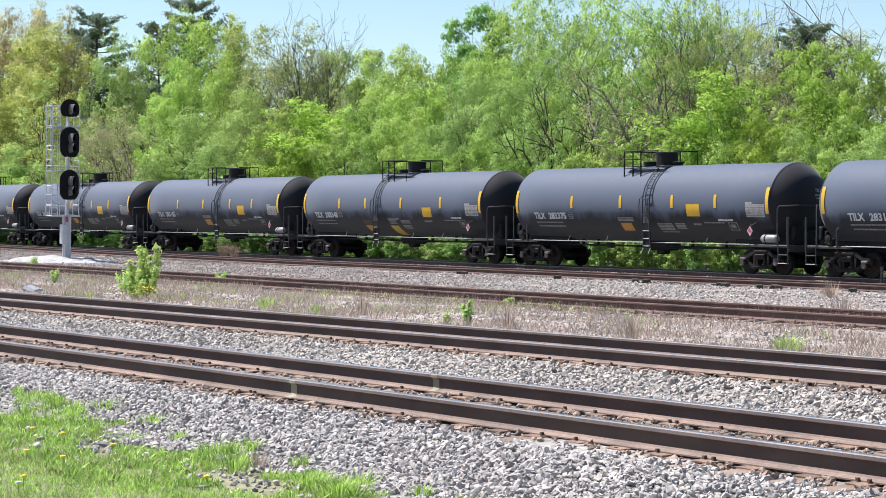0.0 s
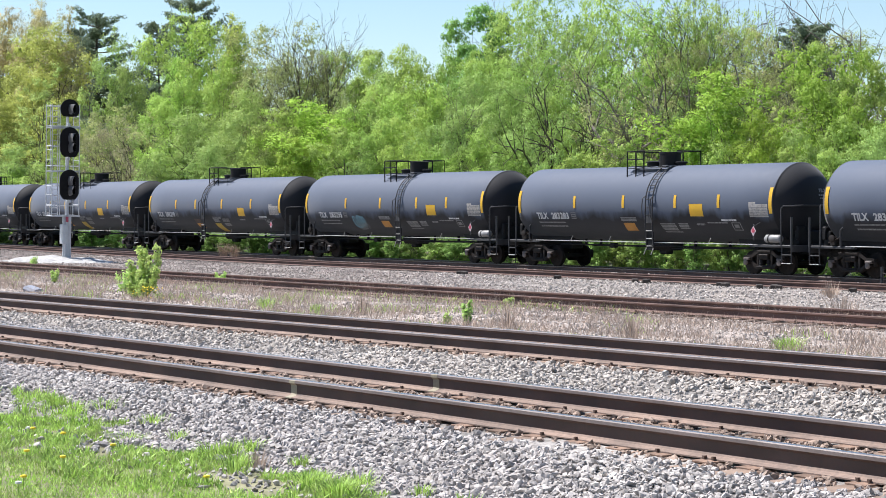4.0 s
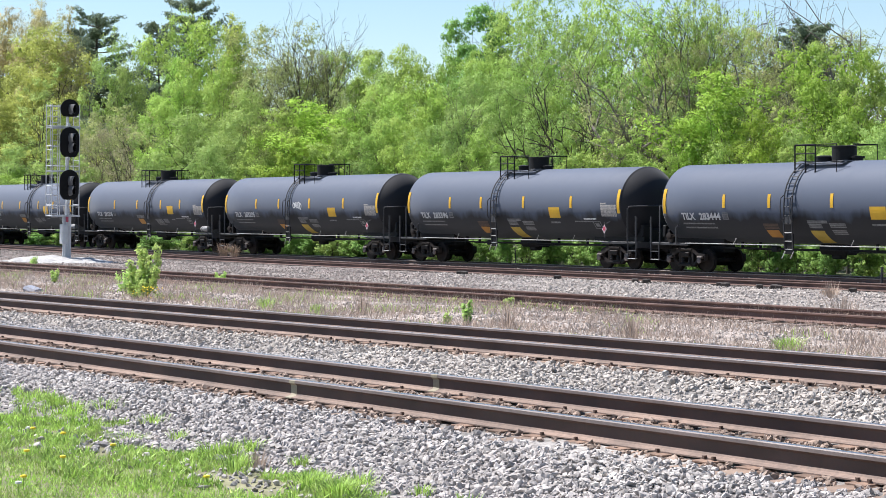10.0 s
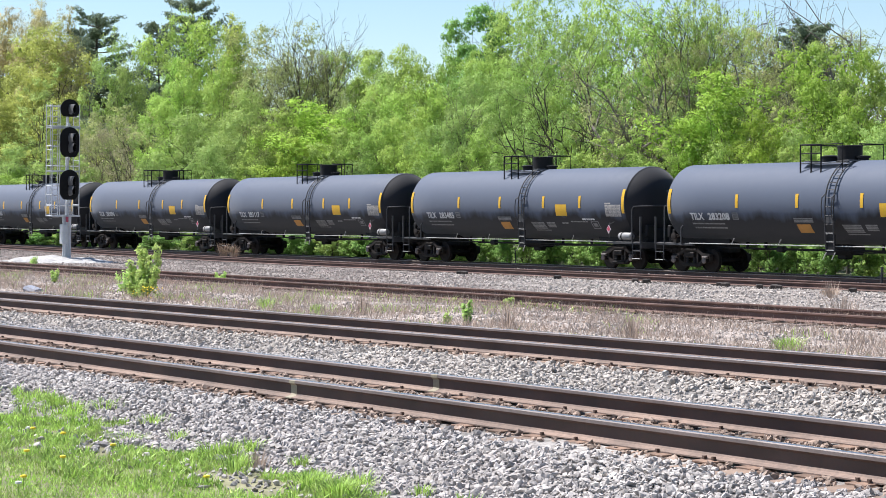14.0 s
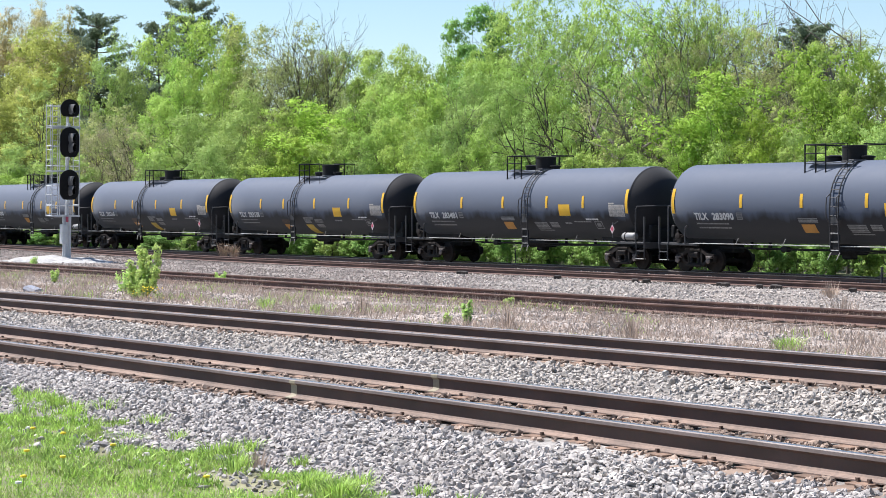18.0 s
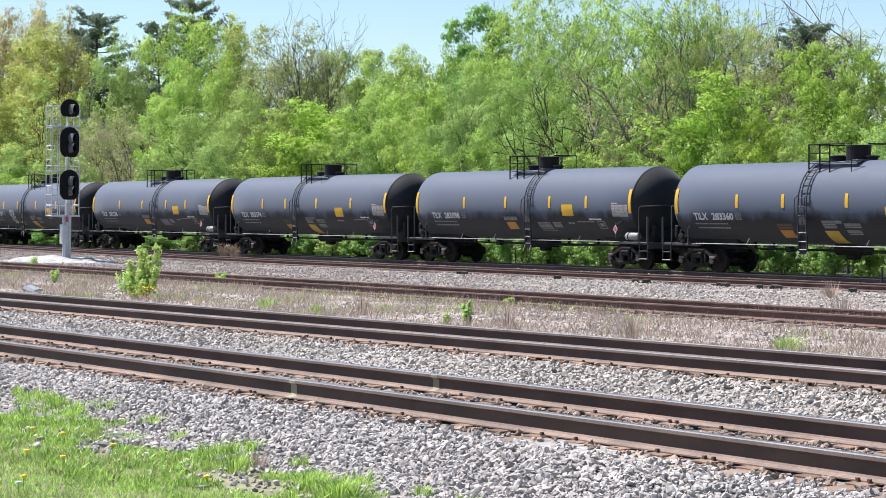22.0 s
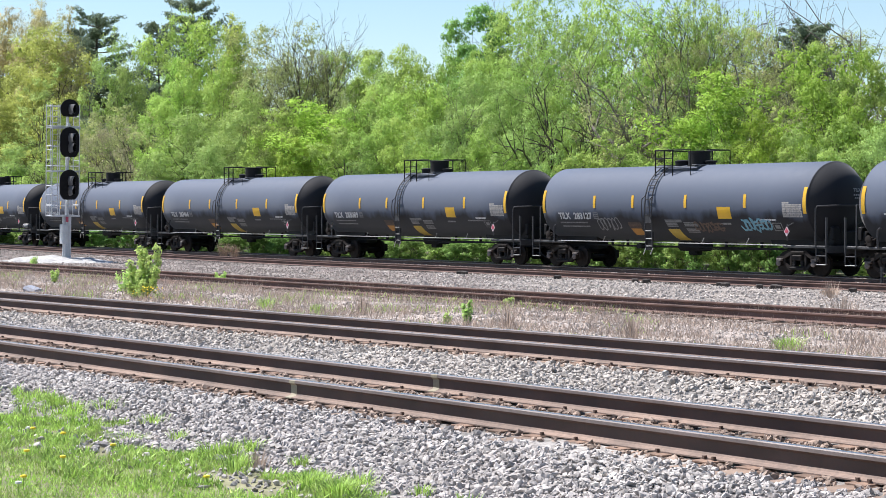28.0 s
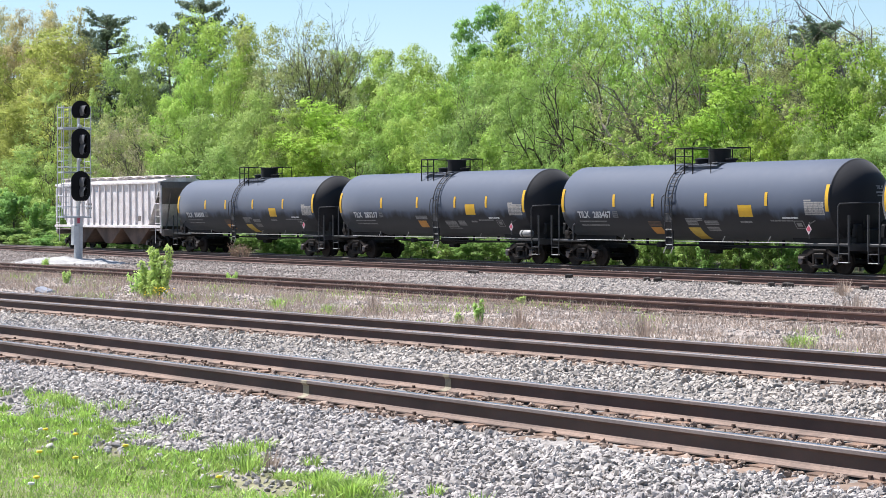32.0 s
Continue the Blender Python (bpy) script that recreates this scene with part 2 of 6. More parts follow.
M_PUFF = material("pale_seed_head", (0.6, 0.6, 0.58), rough=0.9, vary=0.1, bump=0.0)

# ---- mesh tools ----


class Build:
    """Collects rounded boxes, bars, tubes and sheets into one mesh."""

    def __init__(self):
        self.v, self.f, self.s = [], [], []

    def add(self, verts, faces, smooth=False):
        k = len(self.v)
        self.v.extend(tuple(p) for p in verts)
        self.f.extend(tuple(i + k for i in q) for q in faces)
        self.s.extend([smooth] * len(faces))
        return self

    def box(self, c, size, cut=0.0, turn=None):
        """A box with its eight corners and twelve edges cut by a bevel."""
        hx, hy, hz = (s / 2 for s in size)
        b = min(cut, hx * 0.6, hy * 0.6, hz * 0.6)
        if b <= 0:
            pts = [(sx * hx, sy * hy, sz * hz) for sx in (-1, 1) for sy in (-1, 1) for sz in (-1, 1)]
            faces = [(0, 1, 3, 2), (4, 6, 7, 5), (0, 4, 5, 1), (2, 3, 7, 6), (0, 2, 6, 4), (1, 5, 7, 3)]
        else:
            bm = bmesh.new()
            bmesh.ops.create_cube(bm, size=1.0)
            for q in bm.verts:
                q.co = Vector((q.co.x * size[0], q.co.y * size[1], q.co.z * size[2]))
            bmesh.ops.bevel(bm, geom=bm.edges[:], offset=b, segments=1, affect="EDGES", profile=0.5)
            bm.verts.index_update()
            pts, faces = [tuple(q.co) for q in bm.verts], [tuple(q.index for q in g.verts) for g in bm.faces]
            bm.free()
        m = Matrix.Translation(c) @ (turn.to_4x4() if turn else Matrix())
        return self.add([m @ Vector(p) for p in pts], faces)

    def rod(self, a, b, r, seg=8, r2=None, caps=True):
        a, b = Vector(a), Vector(b)
        d = (b - a).normalized()
        s = d.cross((0, 0, 1) if abs(d.z) < 0.9 else (1, 0, 0)).normalized()
        u = s.cross(d)
        r2 = r if r2 is None else r2
        ring = [(math.cos(2 * math.pi * i / seg), math.sin(2 * math.pi * i / seg)) for i in range(seg)]
        pts = [a + (s * x + u * y) * r for x, y in ring] + [b + (s * x + u * y) * r2 for x, y in ring]
        self.add(pts, [(i, (i + 1) % seg, seg + (i + 1) % seg, seg + i) for i in range(seg)], True)
        if caps:
            k = len(self.v) - 2 * seg
            self.f += [tuple(k + i for i in reversed(range(seg))), tuple(k + seg + i for i in range(seg))]
            self.s += [False, False]
        return self

    def path(self, pts, r, seg=6):
        """One bent tube along the points."""
        pts = [Vector(p) for p in pts]
        ring, verts = [(math.cos(2 * math.pi * i / seg), math.sin(2 * math.pi * i / seg)) for i in range(seg)], []
        side = None
        for i, p in enumerate(pts):
            d = (pts[min(i + 1, len(pts) - 1)] - pts[max(i - 1, 0)]).normalized()
            if side is None:
                side = d.cross((0, 0, 1) if abs(d.z) < 0.9 else (1, 0, 0))
            side = (side - d * side.dot(d)).normalized()
            up = side.cross(d)
            verts += [p + (side * x + up * y) * r for x, y in ring]
        self.add(verts, [(j * seg + i, j * seg + (i + 1) % seg, (j + 1) * seg + (i + 1) % seg, (j + 1) * seg + i) for j in range(len(pts) - 1) for i in range(seg)], True)
        k = len(self.v) - len(verts)
        self.f += [tuple(k + i for i in reversed(range(seg))), tuple(k + len(verts) - seg + i for i in range(seg))]
        self.s += [False, False]
        return self

    def turned(self, rings, seg, axis="x", centre=(0, 0, 0), smooth=True, close=True):
        """A solid of revolution: rings of (along, radius)."""
        pts, rings = [], list(rings)
        for s, r in rings:
            for i in range(seg):
                a = 2 * math.pi * i / seg
                c, d = r * math.cos(a), r * math.sin(a)
                p = {"x": (s, c, d), "y": (d, s, c), "z": (c, d, s)}[axis]
                pts.append((p[0] + centre[0], p[1] + centre[1], p[2] + centre[2]))
        faces = [(j * seg + i, j * seg + (i + 1) % seg, (j + 1) * seg + (i + 1) % seg, (j + 1) * seg + i) for j in range(len(rings) - 1) for i in range(seg)]
        self.add(pts, faces, smooth)
        if close:
            k = len(self.v) - len(pts)
            self.f += [tuple(k + i for i in reversed(range(seg))), tuple(k + (len(rings) - 1) * seg + i for i in range(seg))]
            self.s += [False, False]
        return self

    def prism(self, outline, y0, y1, plane="xz"):
        """An outline, thickened."""
        n = len(outline)
        if plane == "xz":
            pts = [(a, y0, b) for a, b in outline] + [(a, y1, b) for a, b in outline]
        elif plane == "yz":
            pts = [(y0, a, b) for a, b in outline] + [(y1, a, b) for a, b in outline]
        else:
            pts = [(a, b, y0) for a, b in outline] + [(a, b, y1) for a, b in outline]
        return self.add(pts, [tuple(range(n)), tuple(reversed(range(n, 2 * n)))] + [(i, n + i, n + (i + 1) % n, (i + 1) % n) for i in range(n)])

    def mesh(self, name, materials, pick=None):
        me = bpy.data.meshes.new(name)
        me.from_pydata(self.v, [], self.f)
        for m in materials if isinstance(materials, (list, tuple)) else [materials]:
            me.materials.append(m)
        me.polygons.foreach_set("use_smooth", self.s)
        if pick:
            me.polygons.foreach_set("material_index", [pick(p.center, p.normal) for p in me.polygons])
        me.update()
        bm = bmesh.new()
        bm.from_mesh(me)
        bmesh.ops.recalc_face_normals(bm, faces=bm.faces[:])
        bm.to_mesh(me)
        bm.free()
        if any(self.s):
            me.set_sharp_from_angle(angle=radians(38))
        return me


def part(name, shape, mat, parent, label="", m=None, pick=None):
    """Links a shape (or a finished mesh) as one mesh object under a thing or part."""
    ob = new(name, shape.mesh(name, mat, pick) if isinstance(shape, Build) else shape)
    ob.parent = parent
    if m is not None:
        ob.matrix_basis = m
    return tagged(ob, label)


def thing(name, label, category, group="", kind="", m=None):
    ob = new(name)
    if m is not None:
        ob.matrix_basis = m
    return tagged(ob, label, category, group, kind)


def fast_mesh(name, verts, faces_n, mat):
    """A mesh from arrays: verts (n, 3) and quads or triangles (k, 3 or 4)."""
    me = bpy.data.meshes.new(name)
    k, c = faces_n.shape
    me.vertices.add(len(verts))
    me.vertices.foreach_set("co", np.asarray(verts, np.float32).ravel())
    me.loops.add(k * c)
    me.loops.foreach_set("vertex_index", faces_n.astype(np.int32).ravel())
    me.polygons.add(k)
    me.polygons.foreach_set("loop_start", np.arange(0, k * c, c, dtype=np.int32))
    me.polygons.foreach_set("use_smooth", [False] * k)
    me.update(calc_edges=True)
    me.materials.append(mat)
    me.validate()
    return me

# ---- ground and tracks: x runs along the train's track, y away from the camera ----


def y_one(x):
    return 10.68 + 0.0247 * (x + 14)


def y_two(x):
    return 16.0 + 0.048 * (x + 21.45)


def y_three(x):
    return 27.08


def y_four(x):
    t = min(1, max(0, (x + 75) / -70))
    return 47.9 + 4.9 * t * t * (3 - 2 * t)


def y_five(x):
    return 53.9 - 0.018 * (x + 75)


TRACK_Z = {"one": 0.78, "two": 0.75, "three": 0.55, "four": 0.03, "five": 0.0}


def ground_z(x, y):
    a, b = y_one(x), y_two(x)
    ys = (-60, a - 3.7, a - 2.7, a - 1.55, a + 1.55, (a + b) / 2, b - 1.55, b + 1.55, b + 3.2, 25.3, 28.9, 31.5, 37, 46, 56, 58.5, 75, 4000)
    zs = (0.5, 0.44, 0.42, 0.565, 0.565, 0.50, 0.535, 0.535, 0.40, 0.315, 0.315, 0.10, -0.08, -0.19, -0.215, -0.42, -0.4, -0.4)
    return float(np.interp(y, ys, zs))


xs = [-3000, -1200, -600, -350, -240, -190] + [-160 + 2 * i for i in range(91)] + [40, 80, 200, 600, 3000]
ys = [-1500, -400, -120, -40, -15, -5, 0] + [2 + 0.4 * i for i in range(142)] + [60, 62, 64, 67, 70, 75, 80, 90, 110, 150, 250, 500, 1200, 4000]
gv = []
for x in xs:
    for y in ys:
        bumpy = 0.035 * noise.noise((x * 0.8, y * 0.8, 0.3)) + 0.02 * noise.noise((x * 2.3, y * 2.3, 4.0)) if 0 < y < 70 else 0
        if y < y_one(x) - 2.2:
            bumpy *= 0.2
        gv.append((x, y, ground_z(x, y) + bumpy))
ny = len(ys)
gf = np.array([(i * ny + j, (i + 1) * ny + j, (i + 1) * ny + j + 1, i * ny + j + 1) for i in range(len(xs) - 1) for j in range(ny - 1)])
M_LAWN_SOIL = material("lawn_soil", (0.17, 0.17, 0.08), rough=0.95, vary=0.3, scale=1.5, fine=20, tint=(0.24, 0.215, 0.16), tint_scale=2, bump=0.8, bump_depth=0.03)
M_WEEDY = material("weedy_dry_gravel", (0.38, 0.325, 0.29), rough=0.95, vary=0.4, scale=1.2, fine=14, tint=(0.19, 0.155, 0.125), tint_scale=2.5, bump=1.0, bump_scale=16, bump_depth=0.05)
M_PALE_GRAVEL = material("pale_grey_gravel", (0.25, 0.222, 0.20), rough=0.95, vary=0.45, scale=0.8, fine=10, tint=(0.17, 0.145, 0.125), tint_scale=7, bump=1.0, bump_scale=14, bump_depth=0.05)
M_FOREST = material("woodland_floor", (0.07, 0.085, 0.035), rough=0.95, vary=0.4, scale=0.8, fine=9, tint=(0.10, 0.075, 0.05), tint_scale=1.5, bump=0.8, bump_depth=0.06)
gme = fast_mesh("ground", np.array(gv), gf, M_GRAVEL_BED)
for m in (M_LAWN_SOIL, M_WEEDY, M_PALE_GRAVEL, M_FOREST):
    gme.materials.append(m)
for p in gme.polygons:
    c = p.center
    wob = 0.8 * noise.noise((c.x * 0.4, c.y * 0.4, 2))
    if c.y < y_one(c.x) - 3.05 - 0.11 * max(-12, min(12, c.x + 15.5)) + wob * 0.6:
        p.material_index = 1
    elif c.y < y_two(c.x) + 2.2 + wob:
        p.material_index = 0
    elif c.y < 30.5 + wob * 2:
        p.material_index = 2
    elif c.y < 57.5 + wob * 0.5:
        p.material_index = 3
    else:
        p.material_index = 4
    p.use_smooth = True
ground = tagged(new("ground", gme), "grey ballast and weedy gravel ground beside railway tracks", "ground", kind="structure")

# rail section: half outline of (across, up), head at the top
RAIL = ((0.076, 0.0), (0.076, 0.011), (0.022, 0.028), (0.0095, 0.045), (0.0095, 0.128), (0.030, 0.146), (0.0375, 0.150), (0.0375, 0.176), (0.030, 0.184), (0.012, 0.186))
SECTION = [(a, b) for a, b in RAIL] + [(-a, b) for a, b in reversed(RAIL)]


def lay_rail(track, line, z_top, side, x0, x1, step, mats):
    pts, faces, n = [], [], len(SECTION)
    k = int((x1 - x0) / step) + 1
    for i in range(k):
        x = x0 + (x1 - x0) * i / (k - 1)
        dy = (line(x + 0.5) - line(x - 0.5))
        nx, nyy = -dy, 1.0
        for a, b in SECTION:
            off = side * 0.755 + a
            pts.append((x + nx * off, line(x) + nyy * off, z_top - 0.186 + b))
    for i in range(k - 1):
        for j in range(n):
            q = (j + 1) % n
            faces.append((i * n + j, i * n + q, (i + 1) * n + q, (i + 1) * n + j))
    shape = Build().add(pts, faces)

    def pick(c, nrm):
        up = c.z - (z_top - 0.186)
        return 1 if up > 0.183 else (3 if up > 0.145 else (2 if up < 0.06 else 0))

    return part("rail", shape, mats, track, pick=pick)


def lay_track(key, line, label, mats, tie_mat, x0, x1, near0, near1, step, spacing=0.5, plates=True, spikes=True, width=2.6, sunk=0.0):
    """One track: two rails, timber ties, tie plates and spikes."""
    z = TRACK_Z[key]
    track = thing("railway_track", label, "railway track", "parallel railway tracks", "structure")
    for side in (-1, 1):
        lay_rail(track, line, z, side, x0, x1, step, mats)
    tie = Build().box((0, 0, 0), (0.225, width, 0.16), 0.012).mesh("tie", tie_mat)
    plate = Build().box((0, 0, 0), (0.19, 0.36, 0.018), 0.004).mesh("tie_plate", M_PLATE)
    spike_list, rest = [], Build()
    rnd = random.Random(len(label))
    base = z - 0.186
    for i in range(int((x1 - x0) / spacing)):
        x = x0 + i * spacing + rnd.uniform(-0.04, 0.04)
        ang = (line(x + 0.5) - line(x - 0.5))
        m = pose(x, line(x) + rnd.uniform(-0.05, 0.05), base - 0.018 - 0.08 - sunk + rnd.uniform(-0.008, 0.006), 0, 0, math.degrees(ang) + rnd.uniform(-1.2, 1.2))
        if near0 <= x <= near1:
            part("tie", tie, None, track, m=m)
            for side in (-1, 1) if plates else ():
                part("tie_plate", plate, None, track, m=pose(x, line(x) + side * 0.755, base - 0.009, 0, 0, math.degrees(ang)))
                for q in (-1, 1):
                    for w in (-0.05, 0.05):
                        if rnd.random() < 0.34:
                            spike_list.append((x + w + rnd.uniform(-0.01, 0.01), line(x) + side * 0.755 + q * 0.085, base + 0.006))
        else:
            rest.box(m.translation, (0.225, width, 0.16))
    if spikes and spike_list:
        sp = Build()
        for p in spike_list:
            sp.box((p[0], p[1], p[2] + 0.010), (0.022, 0.028, 0.026))
        tagged(part("spikes", sp, M_SPIKE, track), "dark rusty spike heads", kind="stuff")
    if rest.v:
        tagged(part("far_ties", rest, tie_mat, track), "timber ties further along the track", kind="stuff")
    return track


MAIN = (M_RAIL, M_RAIL_TOP, M_RAIL_BASE, M_RAIL_SIDE)
SIDING = (M_RUST_RAIL, M_RUST_RAIL, M_RUST_RAIL, M_RUST_RAIL)
track_one = lay_track("one", y_one, "main track with polished brown steel rails on grey ballast", MAIN, M_TIE, -160, 40, -33, -4, 10)
lay_track("two", y_two, "second main track with dark brown rails on grey ballast", MAIN, M_TIE, -160, 40, -46, -10, 10)
lay_track("three", y_three, "rusty siding track among dry weeds", SIDING, M_TIE_OLD, -200, 60, -74, -18, 10, plates=True)
lay_track("four", y_four, "rusty siding track on pale gravel beside the train", SIDING, M_TIE_DARK, -200, 60, -100, -38, 2.5, plates=False, spikes=False)
lay_track("five", y_five, "dark track under the moving train", (M_RAIL, M_RAIL_TOP, M_RAIL, M_RAIL_SIDE), M_TIE_DARK, -420, 300, -60, -40, 20, plates=False, spikes=False)

# two pale paint bands on the rails of the nearest track
for bx, side in ((-16.37, -1), (-16.07, 1)):
    band = Build()
    pts, n = [], len(SECTION)
    for dx in (-0.055, 0.055):
        for a, b in SECTION:
            g = 1.0 + 0.0015 / max(abs(a), 0.009)
            pts.append((bx + dx, y_one(bx) + side * 0.755 + a * g + (0.0012 if a > 0 else -0.0012), TRACK_Z["one"] - 0.186 + b * 0.985))
    band.add(pts, [(j, (j + 1) % n, n + (j + 1) % n, n + j) for j in range(n - 1) if j < 8 or j > 10])
    part("paint_band", band, material("pale_band_paint", (0.26, 0.23, 0.165), rough=0.8, vary=0.2, fine=40), track_one, "pale ochre paint band across the rail")


def stones(count, area, lo, hi, seed, name, mat, keep, blocky=False):
    """Broken stones, strewn and bedded: many eight-sided lumps in one mesh."""
    rng = np.random.default_rng(seed)
    y = rng.uniform(area[0], area[1], count * 3)
    x = -y * rng.uniform(0.74, 2.48, count * 3) + rng.uniform(-1.0, 1.0, count * 3)
    ok = rng.random(count * 3) < np.abs(y) / area[1]
    x, y = x[ok][:count], y[ok][:count]
    pick = np.array([keep(a, b) for a, b in zip(x, y)])
    x, y = x[pick], y[pick]
    n = len(x)
    z = np.array([ground_z(a, b) for a, b in zip(x, y)])
    size = rng.uniform(lo, hi, n) * rng.choice([0.75, 1.0, 1.0, 1.3], n)
    if blocky:
        g = (1 + 5 ** 0.5) / 2
        lump = np.array([(-1, g, 0), (1, g, 0), (-1, -g, 0), (1, -g, 0), (0, -1, g), (0, 1, g), (0, -1, -g), (0, 1, -g), (g, 0, -1), (g, 0, 1), (-g, 0, -1), (-g, 0, 1)]) * 0.27
        v = lump[None] * rng.uniform(0.66, 1.24, (n, 12, 1)) * rng.uniform((0.85, 0.65, 0.40), (1.6, 1.1, 0.85), (n, 3))[:, None] + rng.normal(0, 0.055, (n, 12, 3))
    else:
        lump = np.array([(1, 0, 0), (-1, 0, 0), (0, 1, 0), (0, -1, 0), (0, 0, 1), (0, 0, -1)], float) * 0.66
        v = lump[None] * rng.uniform(0.65, 1.2, (n, 6, 1)) * (rng.uniform(0.7, 1.25, (n, 1, 3))) + rng.normal(0, 0.10, (n, 6, 3))
    q = rng.normal(size=(n, 4)) * (np.array((1, 0.42, 0.42, 1)) if blocky else 1.0)
    q /= np.linalg.norm(q, axis=1)[:, None]
    w, a, b, c = q.T
    rot = np.stack([1 - 2 * (b * b + c * c), 2 * (a * b - c * w), 2 * (a * c + b * w), 2 * (a * b + c * w), 1 - 2 * (a * a + c * c), 2 * (b * c - a * w),
                    2 * (a * c - b * w), 2 * (b * c + a * w), 1 - 2 * (a * a + b * b)], 1).reshape(n, 3, 3)
    v = np.einsum("nij,nkj->nki", rot, v) * size[:, None, None]
    v += np.stack([x, y, z + size * rng.uniform(0.0, 0.42, n)], 1)[:, None]
    sides = np.array([(0, 2, 4), (2, 1, 4), (1, 3, 4), (3, 0, 4), (2, 0, 5), (1, 2, 5), (3, 1, 5), (0, 3, 5)])
    if blocky:
        sides = np.array([(0, 11, 5), (0, 5, 1), (0, 1, 7), (0, 7, 10), (0, 10, 11), (1, 5, 9), (5, 11, 4), (11, 10, 2), (10, 7, 6), (7, 1, 8),
                          (3, 9, 4), (3, 4, 2), (3, 2, 6), (3, 6, 8), (3, 8, 9), (4, 9, 5), (2, 4, 11), (6, 2, 10), (8, 6, 7), (9, 8, 1)])
    faces = (sides[None] + v.shape[1] * np.arange(n)[:, None, None]).reshape(-1, sides.shape[1])
    me = fast_mesh(name, v.reshape(-1, 3), faces, mat)
    return tagged(new(name, me), kind="stuff")


def lawn_depth(x, y):
    """How far inside the lawn's ragged edge a place lies."""
    return y_one(x) - 2.95 - 0.11 * (x + 15.5) + 0.7 * noise.noise((x * 0.55, y * 0.55, 7)) + 0.35 * noise.noise((x * 2.2, y * 2.2, 3)) - y


def lawn(x, y):
    """Grown over: in clumps along the edge, closed further in but for a few bare spots."""
    d = lawn_depth(x, y)
    bare = noise.noise((x * 0.9, y * 1.5, 31)) + 0.35 * noise.noise((x * 2.6, y * 3.4, 8))
    return d > 0 and bare < 0.06 + 0.24 * min(d, 1.6) and -2.7 * y - 1.5 < x < -1.0 * y


def clear_of_rails(x, y):
    for line in (y_one, y_two):
        d = abs(abs(y - line(x)) - 0.755)
        if d < 0.11:
            return False
        if abs(y - line(x)) < 1.3:
            phase = ((x + 160) / 0.5) % 1.0
            if phase < 0.26 or phase > 0.74:
                return (int(x * 977 + y * 1311) % 10) < 1
    d, k = lawn_depth(x, y), int(x * 977 + y * 1311) % 100
    if d < 0:
        return True
    return k < (1 if d > 1.6 else 4) if lawn(x, y) else k < 26


def from_rail(x, y):
    return min(abs(abs(y - line(x)) - 0.755) for line in (y_one, y_two))


tagged(stones(80000, (6.6, 13.2), 0.035, 0.055, 5, "ballast_stones", M_BALLAST, lambda x, y: clear_of_rails(x, y) and from_rail(x, y) > 0.30 and abs(y - y_one(x)) > 0.7, True), "loose grey crushed stone ballast beside the nearest track", "ballast")
tagged(stones(38000, (13.2, 19.0), 0.041, 0.062, 8, "ballast_stones", M_BALLAST_CREAM, lambda x, y: clear_of_rails(x, y) and from_rail(x, y) > 0.30, True), "loose grey crushed stone ballast round the second track", "ballast")
tagged(stones(80000, (8.6, 19.0), 0.042, 0.064, 9, "rusty_ballast", M_RUSTY_STONE, lambda x, y: (from_rail(x, y) <= 0.34 or abs(y - y_one(x)) < 0.7) and clear_of_rails(x, y), True), "rust-browned ballast stones along the rails", "ballast")
tagged(stones(27000, (18.5, 31.0), 0.024, 0.052, 6, "siding_gravel", M_YARD_STONE, lambda x, y: abs(abs(y - 27.08) - 0.755) > 0.1 and y > y_two(x) + 2), "sparse grey stones among dry weeds", "gravel")
tagged(stones(44000, (30.0, 53.0), 0.042, 0.070, 7, "yard_gravel", M_YARD_STONE, lambda x, y: abs(abs(y - y_four(x)) - 0.755) > 0.1 and x > -1.45 * y + 4 * noise.noise((x * 0.1, y * 0.1, 5))), "pale grey gravel between the sidings", "gravel")
tagged(stones(44000, (30.0, 53.0), 0.040, 0.066, 17, "yard_gravel", M_BROWN_STONE, lambda x, y: abs(abs(y - y_four(x)) - 0.755) > 0.1 and x < -1.3 * y + 4 * noise.noise((x * 0.1, y * 0.1, 5))), "brownish dusty gravel between the sidings", "gravel")

# ---- the train ----
R, ZC, HALF, DISH = 1.56, 2.72, 7.97, 0.74
PITCH, SPEED = 18.62, 14.032


def on_tank(x, z, lift=0.006):
    """The point of the tank's near side at that height."""
    d = z - ZC
    r = R + lift
    return (x, -math.sqrt(max(r * r - d * d, 0.0)), z)


def patch(x0, x1, z0, z1, slant=0.0, lift=0.006, steps=0):
    """A thin sheet that follows the tank's near side."""
    n = steps or max(2, int((z1 - z0) / 0.12) + 1)
    pts, faces = [], []
    for i in range(n + 1):
        z = z0 + (z1 - z0) * i / n
        s = slant * (1 - i / n)
        pts += [on_tank(x0 + s, z, lift), on_tank(x1 + s, z, lift)]
    faces = [(2 * i, 2 * i + 1, 2 * i + 3, 2 * i + 2) for i in range(n)]
    return Build().add(pts, faces)


